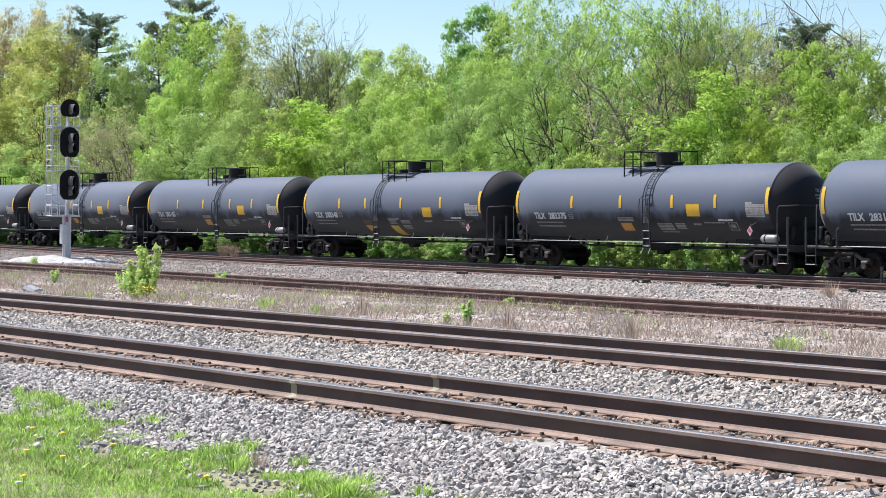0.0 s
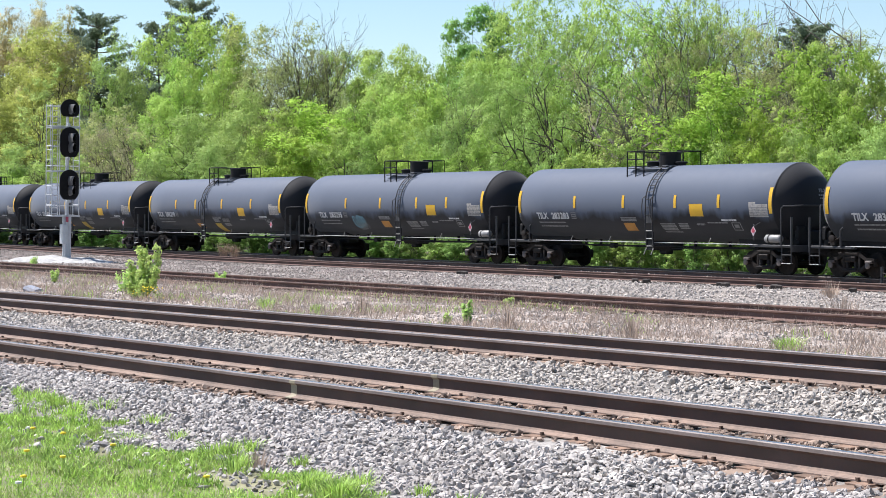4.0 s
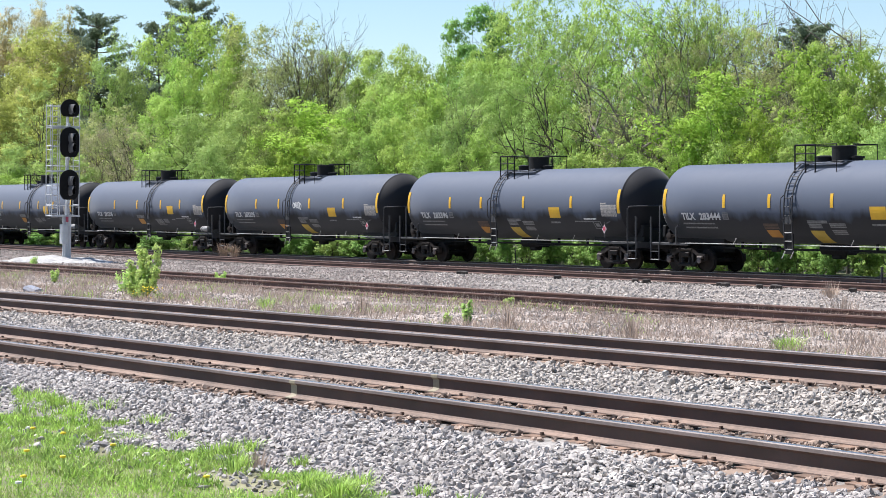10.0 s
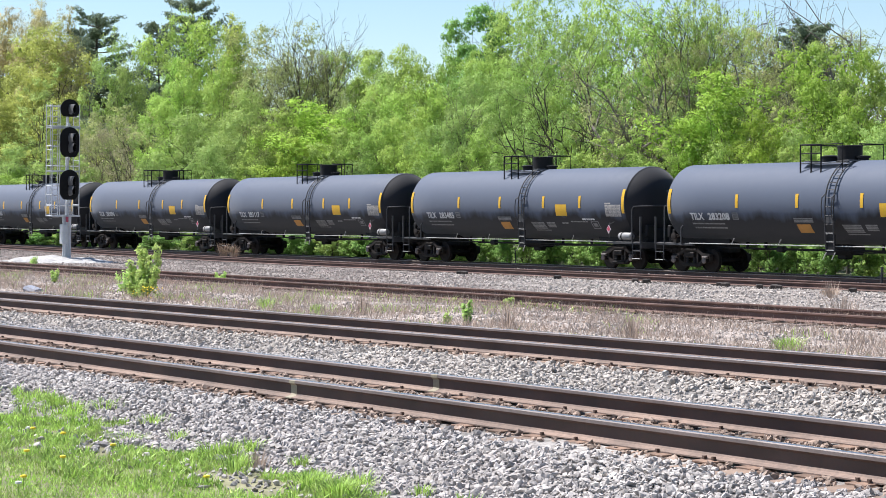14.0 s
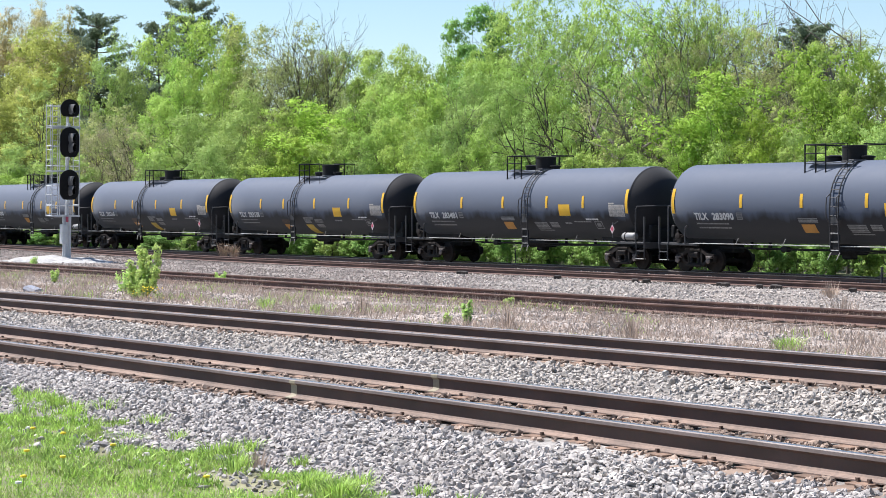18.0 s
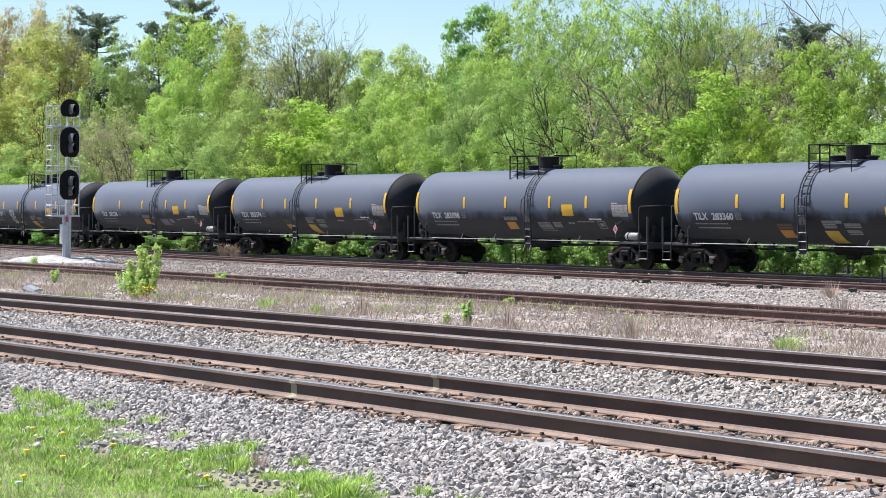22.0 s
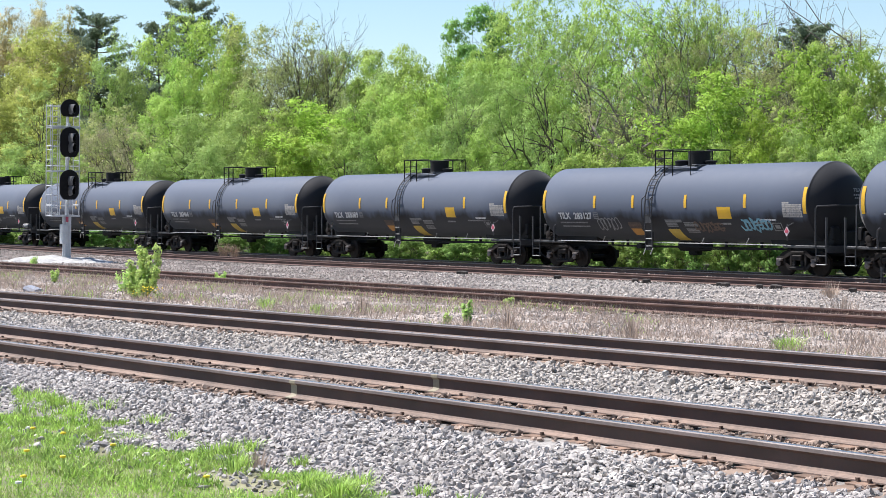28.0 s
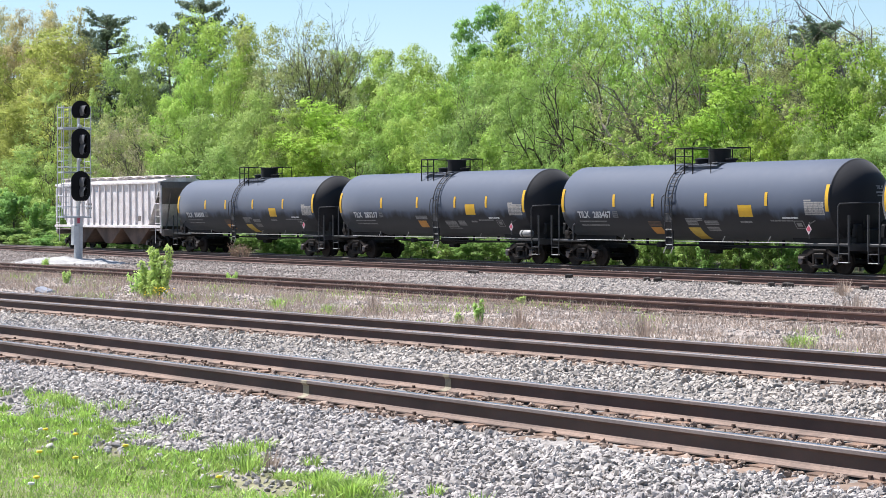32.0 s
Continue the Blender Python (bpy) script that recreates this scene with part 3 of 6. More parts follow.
def lettering(text, height, bold=0.0):
    """Flat outlines of a line of writing, as points across and up, and triangles."""
    cu = bpy.data.curves.new("writing", "FONT")
    cu.body, cu.size, cu.resolution_u, cu.offset = text, height * 1.37, 2, bold
    ob = bpy.data.objects.new("writing", cu)
    scene.collection.objects.link(ob)
    me = bpy.data.meshes.new_from_object(ob.evaluated_get(bpy.context.evaluated_depsgraph_get()))
    pts, faces = [(p.co.x, p.co.y) for p in me.vertices], [tuple(q.vertices) for q in me.polygons]
    bpy.data.objects.remove(ob)
    bpy.data.curves.remove(cu)
    bpy.data.meshes.remove(me)
    return pts, faces


def tank_writing(text, x0, z0, height, width, bold=0.008):
    pts, faces = lettering(text, height, bold)
    w = max(p[0] for p in pts)
    return Build().add([on_tank(x0 + p[0] * width / w, z0 + p[1], 0.007) for p in pts], faces)


def bars(rows, lift=0.006):
    b = Build()
    for x0, x1, z0, z1 in rows:
        q = patch(x0, x1, z0, z1, 0, lift, 2)
        b.add(q.v, q.f)
    return b


def word_bars(x0, x1, z, h, rnd):
    """Small illegible writing: a row of short bars."""
    out, x = [], x0
    while x < x1:
        w = rnd.uniform(0.08, 0.3)
        out.append((x, min(x + w, x1), z, z + h))
        x += w + 0.02
    return out


def wheel_shape(y):
    return [(y - 0.065, 0.10), (y - 0.065, 0.415), (y - 0.055, 0.457), (y + 0.045, 0.452), (y + 0.052, 0.48), (y + 0.075, 0.48), (y + 0.075, 0.40), (y + 0.02, 0.38), (y + 0.0, 0.17), (y + 0.06, 0.12), (y + 0.06, 0.09)]


def build_truck(car, x, mats=None):
    """A two-axle truck: cast side frames, bolster, springs, wheelsets with bearing caps."""
    truck = part("truck", Build().box((0, 0, 0.72), (0.42, 2.2, 0.30), 0.04).box((0, 0, 0.93), (0.5, 0.5, 0.16), 0.03), M_STEEL_DIRTY, car, "dark cast steel two-axle truck", m=pose(x, 0, 0))
    frame_shape = Build()
    frame_shape.prism([(-1.12, 0.59), (-1.10, 0.71), (-0.70, 0.75), (-0.42, 0.95), (0.42, 0.95), (0.70, 0.75), (1.10, 0.71), (1.12, 0.59), (0.70, 0.62), (0.36, 0.80), (-0.36, 0.80), (-0.70, 0.62)], -0.09, 0.09)
    frame_shape.prism([(-0.82, 0.60), (-0.44, 0.36), (0.44, 0.36), (0.82, 0.60), (0.76, 0.46), (0.46, 0.21), (-0.46, 0.21), (-0.76, 0.46)], -0.085, 0.085)
    for sx in (-1, 1):
        frame_shape.box((sx * 0.37, 0, 0.58), (0.12, 0.16, 0.48), 0.02).box((sx * 0.9, -0.06, 0.61), (0.36, 0.16, 0.09), 0.02).box((sx * 1.10, 0, 0.53), (0.08, 0.17, 0.20), 0.02).box((sx * 0.70, 0, 0.53), (0.08, 0.17, 0.20), 0.02)
    frame_shape.box((0, -0.11, 0.27), (0.8, 0.06, 0.09), 0.02).box((0, -0.10, 0.88), (0.7, 0.05, 0.08), 0.02).box((0, -0.06, 0.68), (0.5, 0.22, 0.20), 0.03)
    fm = frame_shape.mesh("side_frame", M_STEEL_DIRTY)
    sm = Build().turned([(0.34, 0.085), (0.38, 0.07), (0.42, 0.085), (0.46, 0.07), (0.50, 0.085), (0.54, 0.07), (0.58, 0.085)], 8, "z").mesh("spring", M_BLACK)
    for sy in (-1, 1):
        part("side_frame", fm, None, truck, m=pose(0, sy * 1.02, 0, 0, 0, 0 if sy < 0 else 180))
        for sx in (-0.2, 0.2):
            part("spring", sm, None, truck, m=pose(sx, sy * 1.06, 0))
    shoe = Build().box((0, 0, 0.5), (0.06, 1.7, 0.12), 0.02).box((0, -0.75, 0.46), (0.08, 0.12, 0.34), 0.02).box((0, 0.75, 0.46), (0.08, 0.12, 0.34), 0.02).mesh("brake_beam", M_STEEL_DIRTY)
    for sx in (-1, 1):
        part("brake_beam", shoe, None, truck, m=pose(sx * 0.36, 0, 0))
    ws = Build().rod((0, -1.0, 0), (0, 1.0, 0), 0.085, 10)
    ws.turned(wheel_shape(-0.755), 18, "y")
    ws.turned([(-s, r) for s, r in wheel_shape(-0.755)][::-1], 18, "y")
    for sy in (-1, 1):
        ws.turned([(sy * 1.0, 0.10), (sy * 1.16, 0.115), (sy * 1.20, 0.09)], 14, "y")
        for k in range(3):
            a = k * 2.094
            ws.box((0.055 * math.cos(a), sy * 1.21, 0.055 * math.sin(a)), (0.028, 0.03, 0.028))
    cap = Build().turned([(-1.20, 0.115), (-1.245, 0.105), (-1.255, 0.05)], 14, "y").box((0, -1.15, 0.13), (0.30, 0.14, 0.09), 0.02).mesh("bearing_cap", M_CAP)
    for sx in (-0.9, 0.9):
        part("bearing_cap", cap, None, truck, "grey bearing cap with dark brown patches", m=pose(sx, 0, 0.457))
    wm = ws.mesh("wheelset", M_WHEEL)
    for sx in (-0.9, 0.9):
        part("wheelset", wm, None, truck, "steel wheelset with worn treads", m=pose(sx, 0, 0.457))
    return truck


def couplers_and_air(car, half, face):
    for sx in (-1, 1):
        c = Build().box((sx * (face + 0.15), 0, 0.86), (0.55, 0.16, 0.18), 0.03).box((sx * (half - 0.12), 0.02, 0.86), (0.34, 0.26, 0.30), 0.05)
        c.box((sx * (half - 0.02), -0.09 * sx, 0.86), (0.14, 0.12, 0.27), 0.03)
        part("coupler", c, M_STEEL_DIRTY, car, "rusty cast steel coupler")
        hose = Build()
        pts = [(sx * (face + 0.1), -0.35, 0.75), (sx * (half - 0.25), -0.36, 0.48), (sx * (half - 0.08), -0.30, 0.36), (sx * (half - 0.005), -0.2, 0.42)]
        part("air_hose", hose.path(pts, 0.024), M_BLACK, car)


def build_tank_car(kind):
    """A black tank car. kind a: ladder ahead of the middle and an air reservoir on the end; kind b: ladder behind it."""
    rnd = random.Random(11 if kind == "a" else 12)
    car = thing("tank_car", "black railway tank car with yellow stripes and white lettering", "tank car", "tank cars of the train")
    prof = [(-HALF - DISH * (1 - f ** 3.4), R * f - 0.012) for f in (0.015, 0.2, 0.4, 0.58, 0.72, 0.83, 0.91, 0.965, 0.992)]
    rings = [(x, max(r, 0.02)) for x, r in prof] + [(-HALF - 0.012, R - 0.012), (-HALF + 0.012, R)]
    rings += [(-HALF + 2 * HALF * i / 8, R) for i in range(1, 8)]
    rings += [(-x, r) for x, r in reversed(rings[:len(prof) + 2])]
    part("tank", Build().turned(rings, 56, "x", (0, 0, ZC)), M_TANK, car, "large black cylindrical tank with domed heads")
    # reflective stripes and decals on the near side
    ticks = (-3.97, -0.75, 2.47, 5.0) if kind == "a" else (-4.40, -1.92, 1.30, 4.69)
    for x in ticks:
        part("stripe", patch(x - 0.075, x + 0.075, 2.54, 3.06, lift=0.012), M_YELLOW, car, "yellow reflective stripe")
    for sx in (-1, 1):
        part("end_stripe", patch(sx * 7.863 - 0.085, sx * 7.863 + 0.085, 2.32, 3.31, lift=0.018), M_YELLOW, car, "long yellow reflective stripe")
    part("yellow_panel", patch(3.31, 4.08, 2.21, 2.70) if kind == "a" else patch(3.12, 3.88, 2.12, 2.58), M_YELLOW, car, "square yellow warning panel")
    lx = 0.98 if kind == "a" else -0.83
    if kind == "a":
        part("orange_panel", patch(-0.95, -0.25, 1.61, 1.93), M_ORANGE, car, "faded orange decal panel")
        part("dusty_lettering", bars([(-1.03, -0.04, 2.0 + 0.06 * k, 2.045 + 0.06 * k) for k in range(3)] + [(1.33 + 0.02 * k, 2.25 + 0.01 * k, 1.885 - 0.06 * k, 1.93 - 0.06 * k) for k in range(5)]
             + [(2.45, 3.02, 1.89 - 0.06 * k, 1.935 - 0.06 * k) for k in range(4)] + [(1.4, 2.45, 1.56, 1.60)] + word_bars(3.55, 4.0, 1.86, 0.07, rnd) + word_bars(4.2, 5.35, 1.94, 0.05, rnd)), M_GREY_INK, car, "rows of dusty unreadable stencil lettering")
        part("white_lettering", bars(word_bars(5.04, 5.87, 2.03, 0.07, rnd)), M_WHITE_INK, car, "short line of white unreadable lettering")
        lab, box = -4.28, 5.54
    else:
        part("orange_panel", patch(-2.42, -1.76, 1.42, 1.70), M_ORANGE, car, "faded orange decal panel")
        part("brown_panel", bars([(-2.45, -1.66, 1.74 + 0.055 * k, 1.78 + 0.055 * k) for k in range(4)]), M_BROWN_INK, car, "faded brown rows of unreadable print")
        part("gold_panel", patch(-0.12, 0.58, 1.24, 1.70), M_GOLD, car, "faded golden decal panel")
        part("dusty_lettering", bars([(-0.08, 0.92, 2.03 - 0.06 * k, 2.075 - 0.06 * k) for k in range(2)] + [(-0.06, 0.6, 1.91 - 0.06 * k, 1.955 - 0.06 * k) for k in range(3)]
             + [(1.0, 1.8, 1.93 - 0.06 * k, 1.975 - 0.06 * k) for k in range(3)] + [(1.0, 1.7, 1.68 - 0.06 * k, 1.725 - 0.06 * k) for k in range(3)] + word_bars(3.08, 3.73, 1.89, 0.07, rnd) + word_bars(4.76, 5.96, 1.95, 0.05, rnd)), M_GREY_INK, car, "rows of dusty unreadable stencil lettering")
        part("white_lettering", bars(word_bars(5.43, 6.26, 2.05, 0.07, rnd)), M_WHITE_INK, car, "short line of white unreadable lettering")
        lab, box = -4.55, 5.97
    part("small_lettering", bars(word_bars(lab - 2.4, lab - 0.55, 1.90, 0.055, rnd) + word_bars(lab - 2.35, lab - 0.5, 1.74, 0.055, rnd)), M_GREY_INK, car, "small grey unreadable lettering")
    ring = Build()
    for x0, x1, z0, z1 in ((box, box + 0.5, 1.95, 1.98), (box, box + 0.5, 1.67, 1.70), (box, box + 0.04, 1.67, 1.98), (box + 0.46, box + 0.5, 1.67, 1.98), (box + 0.12, box + 0.38, 1.76, 1.90),
                           (lab, lab + 0.32, 2.33, 2.36), (lab, lab + 0.32, 2.25, 2.29), (lab + 0.03, lab + 0.29, 2.17, 2.21), (lab, lab + 0.32, 2.09, 2.13), (lab, lab + 0.03, 2.09, 2.36), (lab + 0.29, lab + 0.32, 2.09, 2.36)):
        q = patch(x0, x1, z0, z1, 0, 0.006, 2)
        ring.add(q.v, q.f)
    tagged(part("outlined_box", ring, M_GREY_INK, car), kind="stuff")
    grid = [(6.69, 7.05, 2.70, 2.76)]
    for j in range(8):
        z = 2.19 + j * 0.062
        x = 6.69
        while x < 7.66:
            w = rnd.uniform(0.12, 0.24)
            grid.append((x, min(x + w, 7.70), z, z + 0.053))
            x += w + 0.012
    part("test_stencil", bars(grid), material("pale_stencil", (0.33, 0.315, 0.30), rough=0.7, vary=0.25, scale=5, bump=0.0), car, "pale block of unreadable test stencils")
    head = Build()

    def on_head(y, z):
        rr = math.hypot(y, z - ZC) / R
        return (HALF + DISH * (1 - rr ** 3.4) + 0.014, y, z)

    pts, faces = lettering("TILX", 0.13, 0.006)
    wide = max(p[0] for p in pts)
    head.add([on_head(0.12 + p[0] * 0.42 / wide, 3.14 + p[1]) for p in pts], faces)
    for y0, y1, z, h, k in ((0.62, 1.12, 3.14, 0.12, 6), (0.12, 1.05, 2.99, 0.06, 9), (0.18, 0.85, 2.88, 0.05, 7)):
        for i in range(k):
            a, b = y0 + (y1 - y0) * i / k, y0 + (y1 - y0) * (i + 0.75) / k
            head.add([on_head(a, z), on_head(b, z), on_head(b, z + h), on_head(a, z + h)], [(0, 1, 2, 3)])
    part("head_lettering", head, M_HEAD_INK, car, "small grey lettering on the tank head")
    # ladder up the side and over the shoulder
    angle = [math.radians(a) for a in (-12, 0, 12, 24, 36, 48, 62)]
    arc = [(-(R + 0.08) * math.cos(a), ZC + (R + 0.08) * math.sin(a)) for a in angle]
    arc = [(-1.58, 0.98), (-1.62, 1.5), (-1.65, 2.1)] + arc[1:]
    for sx in (-0.21, 0.21):
        part("ladder_rail", Build().path([(lx + sx, y, z) for y, z in arc], 0.028), M_HANDRAIL, car, "curved dark ladder rail")
    rung_z = [1.0, 1.30, 1.62, 1.94, 2.26, 2.58, 2.90, 3.2, 3.46, 3.7, 3.92]
    rung_mesh = Build().rod((-0.21, 0, 0), (0.21, 0, 0), 0.017, 6).mesh("rung", M_HANDRAIL)
    low_rung = Build().rod((-0.21, 0, 0), (0.21, 0, 0), 0.017, 6).mesh("rung", M_EDGE)
    for z in rung_z:
        y = float(np.interp(z, [p[1] for p in arc], [p[0] for p in arc]))
        part("rung", rung_mesh if z > 1.7 else low_rung, None, car, m=pose(lx, y, z))
    for sx in (-0.25, 0.25):
        hoop = [(lx + sx, -1.62, 3.02), (lx + sx, -1.76, 2.92), (lx + sx, -1.80, 2.6), (lx + sx, -1.78, 2.2), (lx + sx, -1.66, 2.02)]
        part("ladder_hoop", Build().path(hoop, 0.022), M_HANDRAIL, car)
    part("ladder_plate", Build().box((lx, -1.64, 2.12), (0.46, 0.02, 0.30), 0.005), M_HANDRAIL, car)
    part("ladder_backing", Build().box((lx, -1.56, 1.2), (0.46, 0.03, 0.75), 0.01), M_BLACK, car)
    # top platform and valve housing
    deck = Build()
    for sy in (-1, 1):
        for i in range(24):
            deck.box((-1.11 + i * 0.0965, sy * 0.77, 4.20), (0.075, 0.26, 0.03))
        for k in range(4):
            deck.box((0, sy * (0.66 + 0.07 * k), 4.197), (2.3, 0.02, 0.022))
    deck.box((0, -0.91, 4.19), (2.35, 0.03, 0.05), 0.008).box((0, 0.91, 4.19), (2.35, 0.03, 0.05), 0.008).box((-1.0, 0, 4.27), (0.3, 1.6, 0.04), 0.008).box((1.0, 0, 4.27), (0.3, 1.6, 0.04), 0.008)
    part("top_platform", deck, M_GRATING, car, "dark grating platform on top of the tank")
    post_mesh = Build().rod((0, 0, -0.34), (0, 0, 0.72), 0.03, 8).mesh("rail_post", M_BLACK)
    thin_post = Build().rod((0, 0, -0.34), (0, 0, 0.72), 0.016, 8).mesh("rail_post", M_BLACK)
    for sy in (-1, 1):
        for px_ in (-1.05, -0.5, 0.0, 1.07):
            part("rail_post", post_mesh if px_ < 0.5 else thin_post, None, car, m=pose(px_, sy * 1.07, 4.17))
        part("guard_rail", Build().rod((-1.05, sy * 1.07, 4.88), (0.0, sy * 1.07, 4.88), 0.026).rod((0.0, sy * 1.07, 4.88), (1.07, sy * 1.07, 4.88), 0.015), M_BLACK, car)
        part("guard_rail", Build().rod((-1.05, sy * 1.07, 4.55), (0.0, sy * 1.07, 4.55), 0.022), M_BLACK, car)
    part("guard_rail", Build().rod((-1.05, -1.07, 4.88), (-1.05, 1.07, 4.88), 0.026), M_BLACK, car)
    part("guard_rail", Build().rod((1.07, -0.2, 4.88), (1.07, 1.07, 4.88), 0.026), M_BLACK, car)
    hx = 0.42
    part("valve_housing", Build().turned([(4.1, 0.50), (4.27, 0.50), (4.29, 0.45), (4.76, 0.45), (4.765, 0.465), (4.83, 0.465), (4.84, 0.44), (4.85, 0.1)], 32, "z", (hx, 0, 0)), M_BLACK, car, "black cylindrical valve housing on the tank top")
    part("hatch_lid", Build().turned([(4.22, 0.33), (4.40, 0.33), (4.42, 0.36), (4.46, 0.36), (4.50, 0.2)], 24, "z", (-0.55, 0, 0)).box((-0.2, 0, 4.42), (0.5, 0.12, 0.08), 0.02), M_BLACK, car, "round black manway lid")
    part("relief_valve", Build().turned([(4.22, 0.2), (4.36, 0.2), (4.38, 0.26), (4.44, 0.26), (4.46, 0.1)], 18, "z", (1.05, 0.05, 0)), M_BLACK, car)
    # running rail, braces and centre sill
    for sy in (-1, 1):
        part("running_rail", Build().box((0, sy * 1.42, 1.145), (13.6, 0.07, 0.03), 0.006), M_EDGE, car, "long light-edged running rail")
        brace = Build().rod((0, 0, 1.15), (0.17, sy * 0.02, 1.37), 0.016, 5).mesh("brace", M_EDGE)
        for bx in (-4.41, -1.86, 4.28) if kind == "a" else (-4.01, 2.10, 4.62):
            part("brace", brace, None, car, m=pose(bx, sy * 1.40, 0))
    for dx in (-0.12, 0.32):
        part("ladder_stay", Build().rod((lx + dx, -1.66, 0.92), (lx + dx - 0.22, -1.60, 0.66), 0.02, 5), M_EDGE, car, "pale slanting stay under the ladder")
    part("bottom_skid", Build().box((0.2, 0, 1.02), (1.5, 0.8, 0.45), 0.15).box((0.2, 0, 0.76), (0.5, 0.4, 0.25), 0.06), M_BLACK, car, "bottom outlet skid")
    pipe = Build().rod((-6.2, -0.55, 0.98), (6.2, -0.55, 0.98), 0.03).rod((-5.2, 0.45, 0.92), (5.2, 0.45, 0.92), 0.025).box((-2.6, -0.5, 0.97), (0.35, 0.25, 0.22), 0.04).rod((1.5, -0.9, 0.90), (6.0, -0.9, 0.96), 0.02, 6)
    for x in (-4.4, -3.4, 2.6, 4.6):
        pipe.box((x, -0.55, 1.1), (0.05, 0.12, 0.24))
    part("brake_piping", pipe, M_BLACK, car)
    for sx in (-1, 1):
        sill = Build().box((sx * 7.3, 0, 0.98), (3.2, 0.62, 0.42), 0.04).prism([(sx * 5.3, 1.16), (sx * 5.1, 1.9), (sx * 8.1, 1.9), (sx * 8.4, 1.1)], -0.7, 0.7)
        part("stub_sill", sill, M_BLACK, car, "black stub sill under the tank end")
        # black block and wheel added so the gap between cars looks dark
        gear = Build().box((sx * 8.55, 0.1, 1.42), (0.32, 1.9, 0.55), 0.05).box((sx * 8.62, -0.75, 1.6), (0.2, 0.35, 0.5), 0.04).rod((sx * 8.7, -0.5, 1.2), (sx * 8.7, -0.5, 2.0), 0.03)
        gear.turned([(sx * 8.74, 0.03), (sx * 8.745, 0.26), (sx * 8.775, 0.26), (sx * 8.78, 0.03)], 16, "x", (0, 0.55, 1.75))
        part("brake_gear", gear, M_BLACK, car, "black brake housing and wheel added to fill the gap at the car's end")
        plat = Build().box((sx * 8.5, 0, 1.12), (0.75, 2.86, 0.05), 0.01).box((sx * 7.7, -1.36, 1.10), (2.2, 0.12, 0.10), 0.015).box((sx * 7.7, 1.36, 1.10), (2.2, 0.12, 0.10), 0.015).box((sx * 8.86, 0, 1.02), (0.08, 2.86, 0.26), 0.015)
        part("end_platform", plat, M_HANDRAIL, car, "end platform with dark edges")
        loop = Build().path([(sx * 8.30, -1.42, 1.1), (sx * 8.30, -1.42, 2.50), (sx * 8.34, -1.38, 2.60), (sx * 8.80, -0.9, 2.63), (sx * 8.85, 0.9, 2.63), (sx * 8.34, 1.38, 2.60), (sx * 8.30, 1.42, 2.50), (sx * 8.30, 1.42, 1.1)], 0.032, 8)
        part("end_handrail", loop, M_HANDRAIL, car, "tall looped end handrail")
        for sy in (-1, 1):
            part("grab_post", Build().path([(sx * 8.84, sy * 1.42, 1.1), (sx * 8.84, sy * 1.42, 2.19)], 0.045, 8), M_HANDRAIL, car)
            stir = Build().path([(sx * 8.34, sy * 1.42, 1.1), (sx * 8.34, sy * 1.42, 0.46), (sx * 8.84, sy * 1.42, 0.46), (sx * 8.84, sy * 1.42, 1.1)], 0.028).rod((sx * 8.34, sy * 1.42, 0.78), (sx * 8.84, sy * 1.42, 0.78), 0.022)
            part("step_ladder", stir, M_HANDRAIL, car, "hanging steel step")
            tread = Build().box((sx * 8.59, sy * 1.40, 0.46), (0.48, 0.12, 0.03), 0.006)
            part("step_tread", tread, M_EDGE, car)
    part("cane_rail", Build().path([(-7.25, -1.46, 1.1), (-7.25, -1.46, 1.74), (-7.12, -1.46, 1.83)], 0.04, 8), M_HANDRAIL, car, "short bent handrail")
    clutter = Build().box((-7.75, -1.2, 1.28), (0.35, 0.3, 0.3), 0.05).turned([(-0.12, 0.06), (-0.1, 0.14), (-0.06, 0.14), (-0.02, 0.07), (0.14, 0.07)], 12, "y", (-7.7, -1.38, 1.42)).rod((-8.0, -1.3, 1.25), (-7.4, -1.35, 1.45), 0.03)
    part("brake_valve", clutter, M_STEEL_DIRTY, car, "grey brake valve gear")
    for x in (6.93,):
        part("placard_bracket", Build().box((x, -1.50, 1.62), (0.05, 0.04, 0.62), 0.008).rod((x, -1.50, 1.85), (x + 0.28, -1.46, 1.98), 0.02), M_HANDRAIL, car)
        d = 0.145
        part("diamond_placard", Build().prism([(x - d, 1.66), (x, 1.66 - d * 1.3), (x + d, 1.66), (x, 1.66 + d * 1.3)], -1.535, -1.525), M_PLACARD, car, "white diamond hazard placard with red figure")
        part("placard_figure", Build().prism([(x - 0.10, 1.68), (x - 0.05, 1.60), (x + 0.05, 1.60), (x + 0.10, 1.68), (x, 1.80)], -1.545, -1.540), M_RED, car)
    if kind == "a":
        part("air_reservoir", Build().turned([(7.36, 0.05), (7.38, 0.11), (7.45, 0.16), (8.13, 0.16), (8.20, 0.11), (8.22, 0.05)], 20, "x", (0, -1.30, 1.37)), M_RESERVOIR, car, "grey cylindrical air reservoir on the end platform")
        part("reservoir_strap", Build().turned([(7.60, 0.162), (7.60, 0.17), (7.66, 0.17), (7.66, 0.162)], 20, "x", (0, -1.30, 1.37), close=False), M_BLACK, car)
    couplers_and_air(car, PITCH / 2, 8.7)
    for sx in (-1, 1):
        build_truck(car, sx * 7.08)
    for c in car.children:
        if "lettering" in c.name or "stencil" in c.name:
            c["kind"] = "stuff"
    return car


